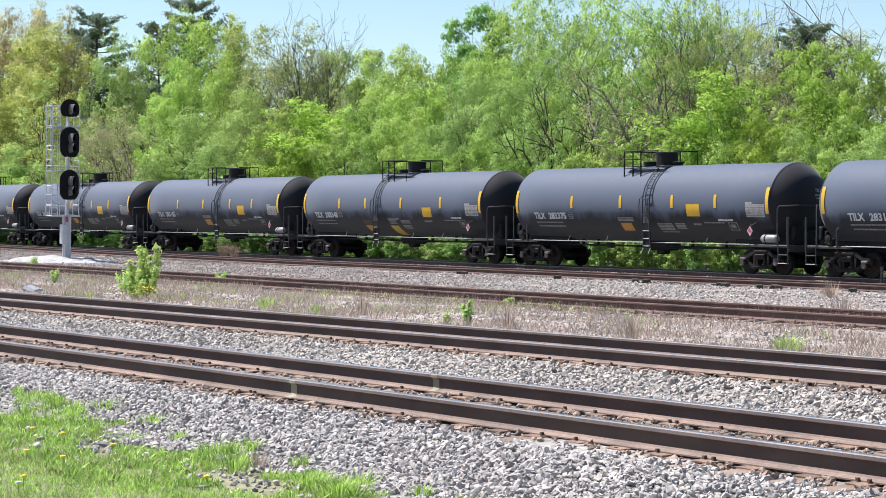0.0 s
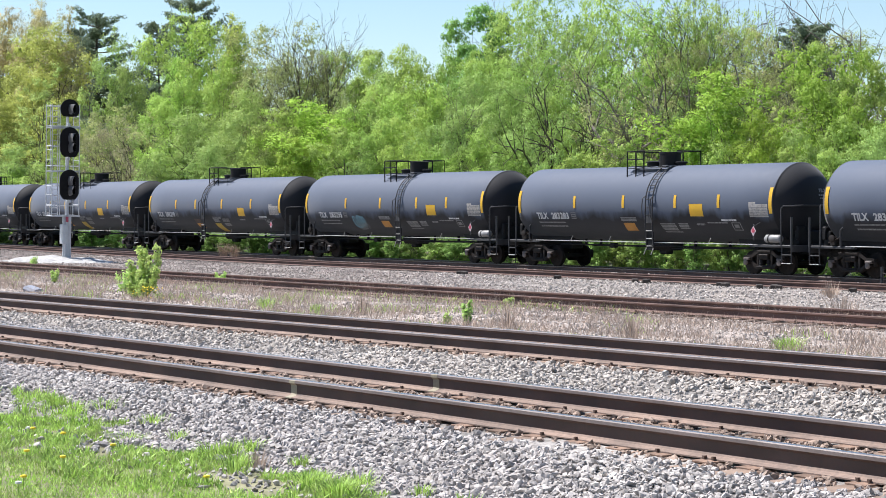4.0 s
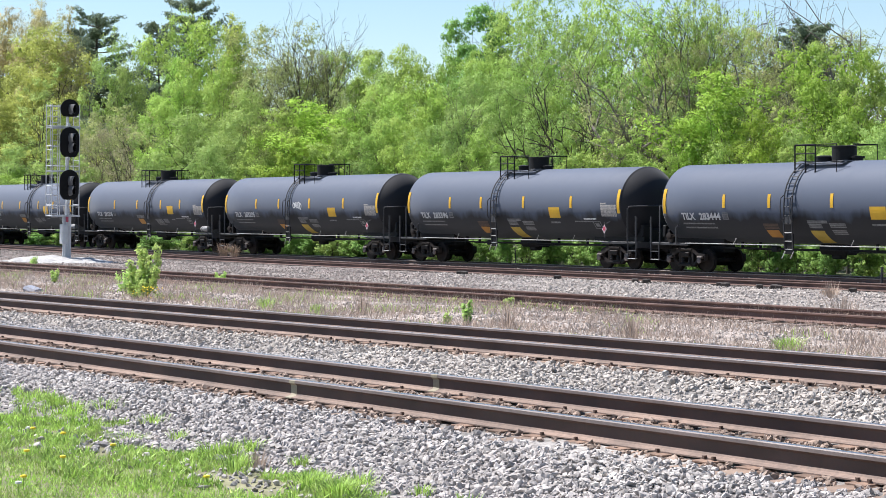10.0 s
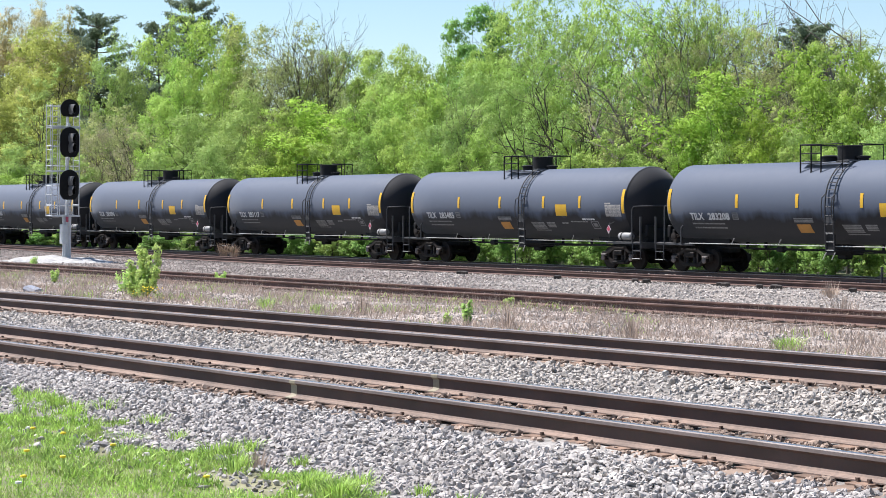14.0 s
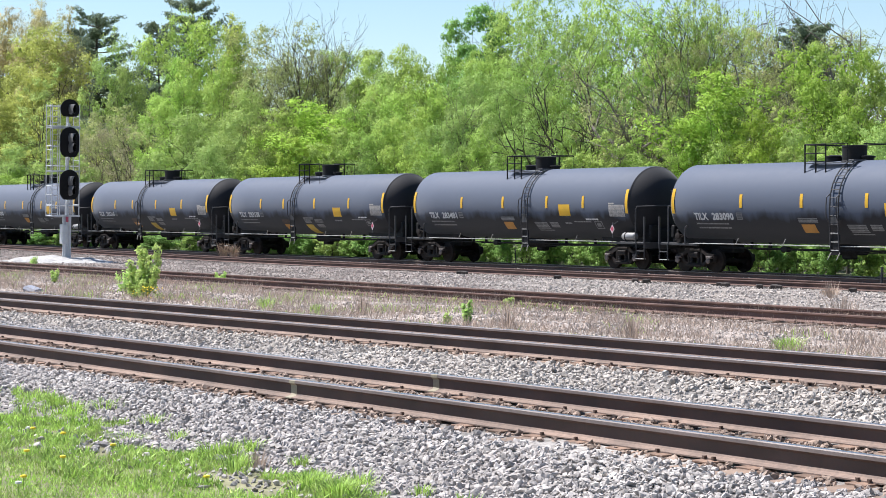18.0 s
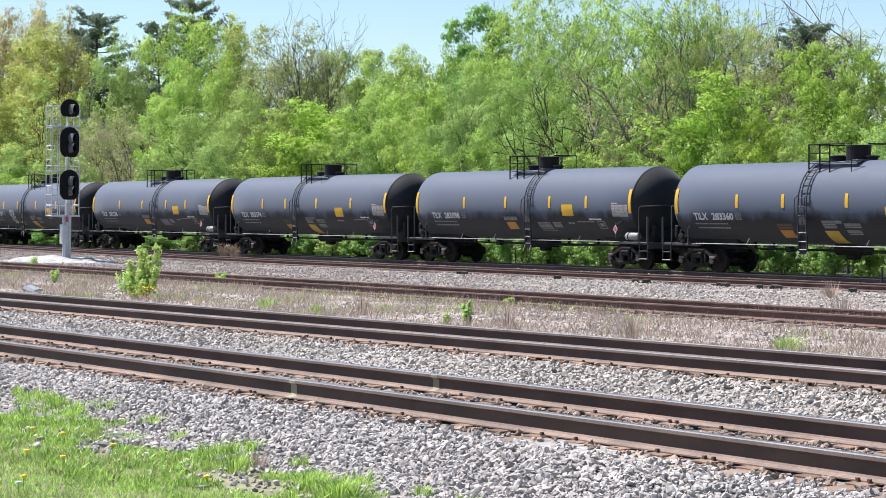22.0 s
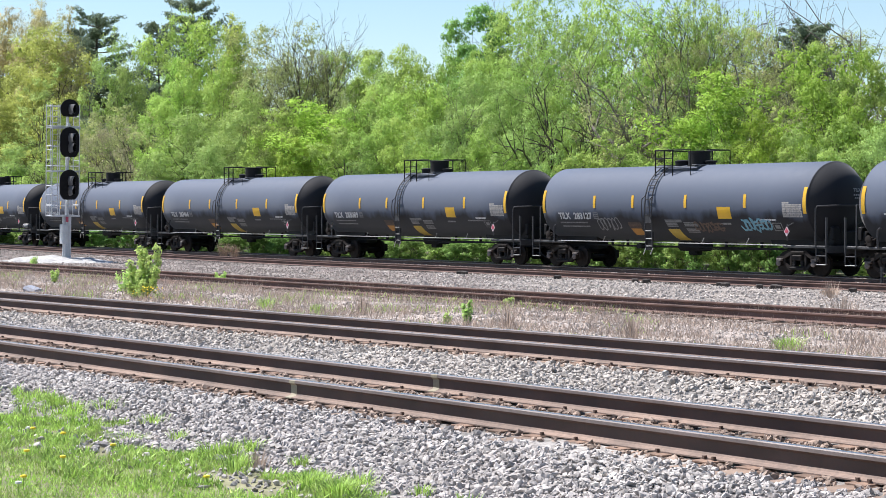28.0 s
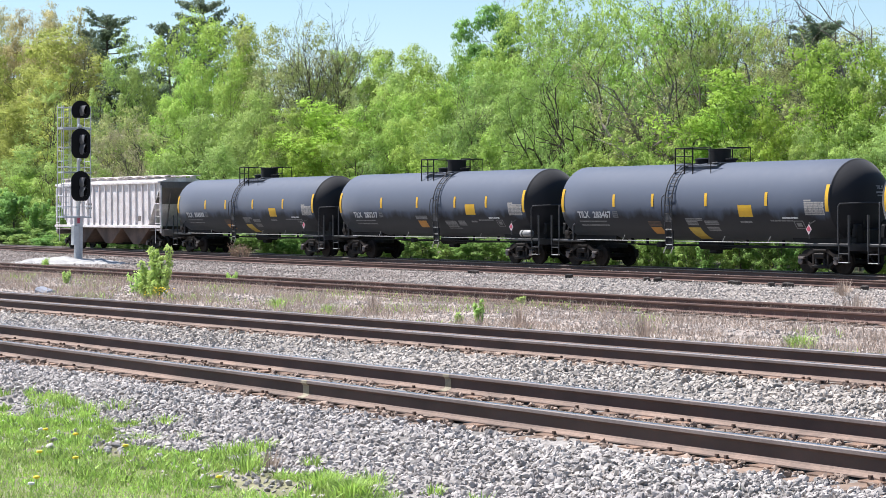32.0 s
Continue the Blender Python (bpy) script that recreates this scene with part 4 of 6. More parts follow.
# car numbers in train order, from the car that leads; kind by the place of the ladder
CARS = (("TILX 283134", "a"), ("TILX 283375", "a"), ("TILX 283348", "b"), ("TILX 283155", "a"), ("TILX 283283", "a"), ("TILX 283295", "a"), ("TILX 283290", "b"),
        ("TILX 283388", "b"), ("TILX 283444", "b"), ("TILX 283396", "b"), ("TILX 283205", "b"), ("TILX 283208", "a"), ("TILX 283485", "a"), ("TILX 283117", "a"),
        ("TILX 283090", "a"), ("TILX 283481", "a"), ("TILX 283138", "b"), ("TILX 283360", "b"), ("TILX 283098", "a"), ("TILX 283374", "b"), ("TILX 283228", "a"),
        ("TILX 283297", "b"), ("TILX 283127", "b"), ("TILX 283089", "b"), ("TILX 283466", "b"), ("TILX 283467", "b"), ("TILX 283217", "a"), ("TILX", "b"))
LEAD_X = -41.12        # where the first car's middle is at the start


def car_x(n, t):
    return LEAD_X - PITCH * n + SPEED * t


def on_track(x):
    """A car's pose with its middle at x on the far track."""
    return pose(x, y_five(x), 0, 0, 0, math.degrees(math.atan(-0.018)))


models = {k: build_tank_car(k) for k in ("a", "b")}
train = []
for n, (number, kind) in enumerate(CARS):
    m = on_track(car_x(n, 0))
    if not any(c is models[kind] for c in train):
        car = models[kind]
        car.matrix_basis = m
    else:
        car = copy_thing(models[kind], m)
    train.append(car)
for car, (number, kind) in zip(train, CARS):
    mark, _, digits = number.partition(" ")
    x0 = -6.68 if kind == "a" else -6.90
    part("car_mark", tank_writing(mark, x0, 2.085, 0.27, 0.77, 0.014), M_WHITE_INK, car, "white stencilled letters")
    if not digits:
        blur = part("car_number", bars([(x0 + 1.02 + 0.2 * k, x0 + 1.17 + 0.2 * k, 2.085, 2.35) for k in range(6)]), M_WHITE_INK, car, "white unreadable car number")
        blur["kind"] = "stuff"
        continue
    part("car_number", tank_writing(digits, x0 + 1.02, 2.085, 0.27, 1.21, 0.014), M_WHITE_INK, car, "white stencilled car number")


def scribble(car, pts, width, mat, label):
    """Sprayed lines on the tank's side, as thin bands that follow it."""
    b = Build()
    for (x0, z0), (x1, z1) in zip(pts, pts[1:]):
        d = Vector((x1 - x0, z1 - z0)).normalized() * width / 2
        nx, nz = -d.y, d.x
        k = max(1, int(math.hypot(x1 - x0, z1 - z0) / 0.15))
        for i in range(k):
            a, c = i / k, (i + 1) / k
            q = [(x0 + (x1 - x0) * s, z0 + (z1 - z0) * s) for s in (a, c)]
            b.add([on_tank(q[0][0] + nx - d.x, q[0][1] + nz - d.y, 0.008), on_tank(q[0][0] - nx - d.x, q[0][1] - nz - d.y, 0.008), on_tank(q[1][0] - nx + d.x, q[1][1] - nz + d.y, 0.008), on_tank(q[1][0] + nx + d.x, q[1][1] + nz + d.y, 0.008)], [(0, 1, 2, 3)])
    part("spray_paint", b, mat, car, label)


def loops(x0, x1, z0, z1, n, seed):
    """A sprayed word: rounded, overlapping letter strokes one after another."""
    r = random.Random(seed)
    out, w = [], (x1 - x0) / n
    for i in range(n):
        cx, cz, a0 = x0 + (i + 0.5) * w, (z0 + z1) / 2 + r.uniform(-0.05, 0.05), r.uniform(0, 6.28)
        turn = r.uniform(3.6, 6.2) * r.choice((-1, 1))
        for k in range(8):
            a = a0 + turn * k / 7
            out.append((cx + w * r.uniform(0.5, 0.75) * math.cos(a), cz + (z1 - z0) * r.uniform(0.38, 0.55) * math.sin(a)))
    return out


scribble(train[5], loops(-3.5, -2.5, 1.62, 2.2, 5, 1), 0.06, M_BLUE_INK, "pale blue and grey spray-painted tag")
scribble(train[5], loops(-3.3, -2.4, 1.5, 1.75, 4, 8), 0.04, M_GREY_INK, "grey underline of the spray-painted tag")
scribble(train[10], loops(-0.34, 0.5, 2.52, 2.82, 5, 2), 0.055, M_WHITE_INK, "white spray-painted tag")
scribble(train[22], loops(4.3, 5.9, 1.68, 2.1, 7, 3), 0.07, M_BLUE_INK, "pale blue spray-painted tag")
scribble(train[22], loops(-4.4, -3.0, 1.65, 2.15, 6, 4), 0.045, M_GREY_INK, "grey spray-painted tag")
scribble(train[22], loops(1.6, 3.2, 1.6, 1.95, 7, 6), 0.06, M_BROWN_INK, "faded brown spray-painted tag")
scribble(train[21], loops(-3.45, -2.75, 1.5, 2.5, 3, 5), 0.08, M_WHITE_INK, "white spray-painted tag")


def build_hopper():
    """A covered hopper car: ribbed pale sides with slanted ends, sloped bays below, roof walk."""
    car = thing("hopper_car", "weathered pale covered hopper car with rust-brown lower slopes", "hopper car", "")
    L, W, zt, zb = 7.9, 1.52, 4.25, 1.52
    outline = [(-L, zt), (L, zt), (L, zt - 0.35), (L - 1.75, zb), (-L + 1.75, zb), (-L, zt - 0.35)]
    part("body", Build().prism(outline, -W, W), M_HOPPER, car, "pale weathered hopper body")
    rib = Build().box((0, 0, 0), (0.09, 0.10, 1.0), 0.012).mesh("rib", M_HOPPER)
    for sy in (-1, 1):
        for i in range(17):
            x = -L + 0.6 + i * (2 * L - 1.2) / 16
            low = zb + 0.02
            if abs(x) > L - 1.75:
                low = zb + (abs(x) - (L - 1.75)) / 1.75 * (zt - 0.35 - zb) + 0.05
            ob = part("rib", rib, None, car, m=pose(x, sy * (W + 0.045), (zt - 0.12 + low) / 2))
            ob.scale = (1, 1, zt - 0.12 - low)
        part("top_chord", Build().box((0, sy * (W + 0.05), zt - 0.06), (2 * L, 0.16, 0.14), 0.02), M_HOPPER, car)
        part("side_sill", Build().box((0, sy * (W + 0.02), zb - 0.03), (2 * L + 0.4, 0.16, 0.16), 0.02), M_HOPPER, car)
        for sx in (-1, 1):
            side = Build().box((sx * (L + 0.05), sy * (W - 0.02), 2.55), (0.12, 0.12, 2.9), 0.015)
            for k in range(6):
                side.rod((sx * (L - 0.55), sy * (W + 0.06), 1.3 + 0.4 * k), (sx * (L + 0.05), sy * (W + 0.06), 1.3 + 0.4 * k), 0.016)
            side.rod((sx * (L - 0.55), sy * (W + 0.06), 0.5), (sx * (L - 0.55), sy * (W + 0.06), 3.3), 0.022)
            part("end_ladder", side, M_HOPPER, car, "pale end post with ladder rungs")
    roof = Build().prism([(-W - 0.02, zt), (-0.7, zt + 0.22), (0.7, zt + 0.22), (W + 0.02, zt)], -L, L, "yz")
    part("roof", roof, M_HOPPER, car, "rust-flecked pale roof")
    walkway = Build()
    for sy in (-0.85, 0.85):
        walkway.box((0, sy, zt + 0.36), (2 * L + 0.5, 0.5, 0.04), 0.01)
        for i in range(12):
            walkway.box((-L + 0.3 + i * (2 * L - 0.6) / 11, sy, zt + 0.25), (0.06, 0.4, 0.22))
    part("roof_walk", walkway, M_HOPPER, car, "pale roof running board")
    for i in range(3):
        x = -4.1 + i * 4.1
        part("hopper_bay", Build().prism([(x - 2.05, zb - 0.08), (x + 2.05, zb - 0.08), (x + 0.45, 0.42), (x - 0.45, 0.42)], -1.35, 1.35), M_HOPPER_RUST, car, "rust-stained sloping discharge bay")
        part("outlet_gate", Build().box((x, 0, 0.40), (1.0, 1.3, 0.16), 0.03), M_STEEL_DIRTY, car)
    # slope sheet, sill and gear take the shade-toned grey
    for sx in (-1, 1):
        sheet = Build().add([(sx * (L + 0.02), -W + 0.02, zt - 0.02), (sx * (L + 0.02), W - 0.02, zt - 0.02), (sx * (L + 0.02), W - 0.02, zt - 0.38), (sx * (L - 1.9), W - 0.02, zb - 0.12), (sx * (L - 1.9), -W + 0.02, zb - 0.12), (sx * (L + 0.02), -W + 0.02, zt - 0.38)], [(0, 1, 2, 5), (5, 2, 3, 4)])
        part("slope_sheet", sheet, M_HOPPER_END, car, "end slope sheet coloured dark for its shade")
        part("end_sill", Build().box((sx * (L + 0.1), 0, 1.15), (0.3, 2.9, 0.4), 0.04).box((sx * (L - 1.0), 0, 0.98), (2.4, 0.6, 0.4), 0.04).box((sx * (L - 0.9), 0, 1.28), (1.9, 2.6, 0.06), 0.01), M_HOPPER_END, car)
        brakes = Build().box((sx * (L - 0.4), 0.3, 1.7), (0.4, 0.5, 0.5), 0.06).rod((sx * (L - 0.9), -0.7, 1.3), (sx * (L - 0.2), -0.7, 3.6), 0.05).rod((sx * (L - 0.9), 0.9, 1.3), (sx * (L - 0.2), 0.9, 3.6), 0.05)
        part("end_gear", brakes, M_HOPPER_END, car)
        build_truck(car, sx * 6.3)
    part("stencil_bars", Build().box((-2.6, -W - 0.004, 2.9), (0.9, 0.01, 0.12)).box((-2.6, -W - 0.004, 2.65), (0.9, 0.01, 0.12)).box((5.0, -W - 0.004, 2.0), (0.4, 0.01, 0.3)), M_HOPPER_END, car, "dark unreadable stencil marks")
    couplers_and_air(car, 8.9, 8.1)
    return car


HOPPER_GAP = 18.3
hopper = build_hopper()
hopper.matrix_basis = on_track(car_x(27, 0) - HOPPER_GAP)

# ---- the signal ----


def build_signal(x, y, z):
    sig = thing("railway_signal", "silver railway signal mast with three black signal heads", "signal", m=pose(x, y, z, 0, 1.6, 0))
    part("mast", Build().rod((0, 0, 0), (0, 0, 7.2), 0.11, 16, 0.07).rod((0, 0, 0), (0, 0, 0.12), 0.24, 16), M_SILVER, sig, "tapered silver mast")
    part("base_box", Build().box((0.02, -0.16, 1.35), (0.34, 0.3, 0.95), 0.02).box((0.10, -0.12, 0.55), (0.12, 0.14, 1.0), 0.02), M_SILVER, sig, "grey cable box on the mast")
    part("red_tag", Build().box((0.16, -0.05, 2.08), (0.03, 0.14, 0.26), 0.01), M_RED, sig, "small red tag")
    # ladder behind the mast, seen beside it, with safety hoops
    for s in (-0.2, 0.2):
        part("ladder_rail", Build().rod((-0.55, s - 0.45, 2.2), (-0.55, s - 0.45, 7.75), 0.022), M_SILVER, sig, "silver ladder rail")
    rung = Build().rod((-0.55, -0.65, 0), (-0.55, -0.25, 0), 0.014, 6).mesh("rung", M_SILVER)
    for i in range(18):
        part("rung", rung, None, sig, m=pose(0, 0, 2.35 + 0.3 * i))
    for s in (-0.14, 0.14):
        part("channel", Build().box((0.02, s, 1.15), (0.10, 0.15, 2.2), 0.01), M_SILVER, sig, "upright galvanised channel beside the mast")
    cage = Build()
    for xx, yy in ((-0.6, -0.84), (0.1, -0.84), (0.1, 0.60), (-0.6, -0.12)):
        cage.rod((xx, yy, 2.25), (xx, yy, 7.75), 0.026)
    for k in range(6):
        zz = 2.75 + k * 0.98
        cage.rod((-0.6, -0.84, zz), (0.1, -0.84, zz), 0.02).rod((-0.6, -0.84, zz), (-0.6, -0.12, zz), 0.024).rod((0.1, -0.84, zz), (0.1, 0.60, zz), 0.02)
    part("ladder_cage", cage, M_SILVER, sig, "silver pipe cage round the ladder")
    for k, zz in enumerate((2.25, 4.45, 6.6)):
        plat = Build().box((-0.25, -0.1, zz), (0.75, 1.5, 0.035), 0.006).box((0.1, -0.1, zz), (0.05, 1.5, 0.08), 0.006).box((-0.6, -0.1, zz), (0.05, 1.5, 0.08), 0.006)
        part("platform", plat, M_SILVER, sig, "small silver service platform")
        rails = Build()
        for yy in (-0.84, 0.60):
            rails.rod((-0.6, yy, zz), (-0.6, yy, zz + 1.05), 0.02).rod((0.1, yy, zz), (0.1, yy, zz + 1.05), 0.02).rod((-0.6, yy, zz + 1.05), (0.1, yy, zz + 1.05), 0.018).rod((-0.6, yy, zz + 0.55), (0.1, yy, zz + 0.55), 0.016)
        part("guard_rail", rails, M_SILVER, sig)
    # heads: a round one above two tall ones, turned towards the coming trains
    for zz, tall in ((7.50, False), (5.82, True), (3.72, True)):
        h = 0.40 if tall else 0.0
        face = []
        r = 0.50
        for i in range(40):
            a = 2 * math.pi * i / 40
            up = r * math.sin(a) + (h * (0.78 if math.sin(a) >= 0 else -0.62) if tall else 0)
            face.append((r * math.cos(a), zz + max(up, -0.66 if tall else -0.36)))
        head = part("signal_head", Build().prism(face, 0.26, 0.30, "yz"), M_SIGNAL_BLACK, sig, "tall black signal head" if tall else "round black signal head")
        part("bracket", Build().box((0.16, 0.0, zz - 0.02), (0.26, 0.16, 0.3), 0.02).rod((0.1, 0, zz - 0.75), (0.18, 0.0, zz - 0.75), 0.09, 14), M_SILVER, sig)
        for oz in (0.25, -0.22) if tall else (0.0,):
            visor = Build()
            pts, faces, k = [], [], 15
            for i in range(k + 1):
                a = math.radians(-90 + 360 * i / k)
                for d in (0.30, 0.92 - 0.1 * abs(math.cos(a)) * (1 if math.sin(a) < 0.4 else 0.3) - (0.35 if math.sin(a) < -0.7 else 0)):
                    pts.append((d, 0.085 * math.cos(a), zz + oz + 0.25 * math.sin(a)))
            faces = [(2 * i, 2 * i + 1, 2 * i + 3, 2 * i + 2) for i in range(k)]
            visor.add(pts, faces, True)
            # black inner skin stands in for the shade inside the hood
            inner = Build().add([(p[0], p[1] * 0.93, zz + oz + (p[2] - zz - oz) * 0.96) for p in pts], faces, True)
            part("visor_lining", inner, M_SIGNAL_BLACK, head)
            part("visor", visor, M_HOOD, head, "curved black visor")
            part("lens", Build().turned([(0.302, 0.08), (0.31, 0.075), (0.325, 0.04), (0.33, 0.01)], 20, "x", (0, 0, zz + oz)), M_LENS, head, "dark signal lens")
    return sig


SIGNAL = (-88.15, 39.97)
build_signal(SIGNAL[0], SIGNAL[1], -0.08)
rngp = np.random.default_rng(3)
pv, pf = [], []
for i in range(33):
    for j in range(17):
        a, b = -1 + 2 * i / 32, -1 + 2 * j / 16
        h = max(0.0, 1 - math.hypot(a, b)) ** 0.7 * 0.42
        pv.append((a * 3.4, b * 2.2, -0.02 + h * (0.8 + 0.5 * noise.noise((a * 3, b * 3, 1))) + 0.03 * rngp.normal() * (h > 0)))
pf = [(i * 17 + j, (i + 1) * 17 + j, (i + 1) * 17 + j + 1, i * 17 + j + 1) for i in range(32) for j in range(16)]
tagged(new("stone_mound", Build().add(pv, pf, False).mesh("stone_mound", M_PALE_STONE)), "low mound of pale crushed stone at the signal's foot", "stone mound").matrix_basis = pose(SIGNAL[0], SIGNAL[1] - 0.6, -0.12, 0, 0, 20)

# ---- woods behind the tracks ----


def leaf_cloud(rng, centres, radii, per, size, flat=0.75, up=0.35, lead=None):
    """Small three-cornered leaves strewn round clump centres, most of them near a clump's outside."""
    n = len(centres) * per
    c = np.repeat(centres, per, 0)
    r = np.repeat(radii, per)
    d = rng.normal(size=(n, 3))
    d /= np.linalg.norm(d, axis=1)[:, None]
    p = c + d * (r * rng.uniform(0.15, 1.0, n) ** 0.6)[:, None] * np.array((1, 1, flat))
    nrm = d * 1.2 + rng.normal(size=(n, 3)) * 0.6 + np.array((0, 0, up))
    nrm /= np.linalg.norm(nrm, axis=1)[:, None]
    t = np.cross(nrm, rng.normal(size=(n, 3)))
    t /= np.linalg.norm(t, axis=1)[:, None]
    b = np.cross(nrm, t)
    s = (size * rng.uniform(0.6, 1.35, n))[:, None]
    v = np.stack([p - t * s, p + t * s * 0.7 + b * s * 0.75 + nrm * s * 0.12, p + t * s * 0.7 - b * s * 0.75], 1).reshape(-1, 3)
    soft = d * 0.7 + nrm * 0.3 + np.array((0, 0, 0.25))
    if lead is not None:
        soft += 0.75 * np.repeat(lead, per, 0)
    soft /= np.linalg.norm(soft, axis=1)[:, None]
    leaf_cloud.normals = np.repeat(soft, 3, 0)
    return v, np.arange(3 * n).reshape(-1, 3)[:, ::-1]


def crown_mesh(name, v, f, mat):
    """Leaves shaded as the soft clumps that they form."""
    me = fast_mesh(name, v, f, mat)
    me.polygons.foreach_set("use_smooth", [True] * len(me.polygons))
    me.normals_split_custom_set_from_vertices(leaf_cloud.normals.tolist())
    return me


def bough(b, tips, rng, p, d, length, r, level, steps=3, forks=2):
    """A limb that bends towards the light and forks into thinner ones."""
    slim = 0.88 if level == 0 else 0.72
    for i in range(steps):
        d = (d + Vector(rng.normal(0, 0.19 if level == 0 else 0.2, 3)) + Vector((0, 0, 0.06 if level == 0 else 0.10))).normalized()
        q = p + d * (length / steps)
        b.rod(p, q, max(r, 0.008), 5 if level < 2 else 3, max(r * slim, 0.006), caps=False)
        p, r = q, r * slim
        if level < 3:
            for _ in range(forks if level < 2 else 1):
                side = d.cross(Vector(rng.normal(size=3))).normalized()
                bough(b, tips, rng, p, (d * 0.75 + side * rng.uniform(0.5, 0.95)).normalized(), length * rng.uniform(0.38, 0.6) * (0.7 if level == 0 else 1.0), r * 0.6, level + 1, 2, 1)
        if level >= 1:
            tips.append(p.copy())
    tips.append(p.copy())


def skeleton(rng, height, spread, first, count, forks=2, stems=1):
    """One or more tapered, slightly crooked trunks with limbs; returns the shape and the limb ends."""
    b, tips, k = Build(), [], 8
    for s in range(stems):
        p, r = Vector((0.25 * s, -0.12 * s, -0.3)), (0.010 * height + 0.05) / (1 + 0.25 * (stems - 1))
        a = rng.uniform(0, 6.283)
        lean = Vector((math.cos(a), math.sin(a), 0)) * (0.05 if stems == 1 else 0.26)
        spine = [p.copy()]
        for i in range(k):
            q = p + Vector((lean.x * height / k + rng.normal(0, 0.07), lean.y * height / k + rng.normal(0, 0.07), height * 0.74 / k))
            b.rod(p, q, r, 7, r * 0.80, caps=False)
            p, r = q, r * 0.80
            spine.append(p.copy())
        tips.append(p.copy())
        for i in range(count // stems):
            f = first + (0.98 - first) * (i + rng.random()) / (count // stems)
            m = f * k
            at = spine[min(int(m), k - 1)].lerp(spine[min(int(m) + 1, k)], m - int(m))
            ang = i * 2.4 + rng.uniform(-0.5, 0.5)
            reach = spread * (1.0 - 0.42 * max(0.0, (f - 0.4) / 0.6) ** 2) * rng.uniform(0.7, 1.1)
            d = Vector((math.cos(ang), math.sin(ang), rng.uniform(0.5, 1.0) + 0.6 * f)).normalized()
            bough(b, tips, rng, at, d, reach, (0.010 * height + 0.05) * (0.42 - 0.26 * f), 1, 3, forks)
    return b, tips


def tree_model(seed, kind, height, spread, lobes, clumps, per, leaf, first=0.15, count=14, forks=1, stems=1, lobe=0.42, open_=1.0, core=70, bark=None):
    """A branching trunk and a crown of rounded lobes at the limb ends, each lobe set with leaf clumps, more of them above than below."""
    rng = np.random.default_rng(seed)
    shape, tips = skeleton(rng, height, spread, first, count, forks, stems)
    t = np.array([tuple(p) for p in tips])
    t = t[t[:, 2] > height * first * 0.8]
    heart = np.array([tuple((0, 0, height * f)) for f in (0.3, 0.45, 0.6, 0.75, 0.88)])
    chosen = [int(np.argmax(t[:, 2]))]
    gap = np.linalg.norm((t - t[chosen[0]]) / np.array((1, 1, 1.3)), axis=1)
    for _ in range(lobes - 1):
        k = int(np.argmax(gap * rng.uniform(0.6, 1.0, len(gap))))
        chosen.append(k)
        gap = np.minimum(gap, np.linalg.norm((t - t[k]) / np.array((1, 1, 1.3)), axis=1))
    mid = np.concatenate([t[chosen] * np.array((0.9, 0.9, 1.0)), heart + rng.normal(0, 0.25, heart.shape)])
    size = spread * lobe * rng.uniform(0.7, 1.2, len(mid))
    n = len(mid) * clumps
    d = rng.normal(size=(n, 3)) + np.array((0, 0, 0.45))
    d /= np.linalg.norm(d, axis=1)[:, None]
    big = np.repeat(size, clumps)
    centres = np.repeat(mid, clumps, 0) + d * (big * rng.uniform(0.55, 1.0, n) * open_)[:, None] * np.array((1, 1, 0.85))
    centres[:, 2] = np.maximum(centres[:, 2], height * first * 0.5)
    v, f = leaf_cloud(rng, centres, big * rng.uniform(0.25, 0.48, n), per, leaf, lead=d)
    fine = leaf_cloud.normals
    v2, f2 = leaf_cloud(rng, mid, size * 0.6, core, leaf * 1.9)
    leaf_cloud.normals = np.concatenate([fine, leaf_cloud.normals])
    v, f = np.concatenate([v, v2]), np.concatenate([f, f2 + len(v)])
    k = height / np.percentile(v[:, 2], 98.8)
    v[:, 2] *= k
    shape.v = [(x, y, z * k) for x, y, z in shape.v]
    return shape.mesh("trunk", bark or M_BARK), crown_mesh("crown", v, f, M_LEAF[kind]), float(np.percentile(np.abs(v[:, :2]), 96))


def bare_model(seed, height, spread, first=0.25):
    shape, tips = skeleton(np.random.default_rng(seed), height, spread, first, 20, 2)
    k = height / max(p[2] for p in shape.v)
    shape.v = [(x, y, z * k) for x, y, z in shape.v]
    return shape.mesh("trunk", M_TWIG), None, float(np.percentile(np.abs(np.array(shape.v)[:, :2]), 98))


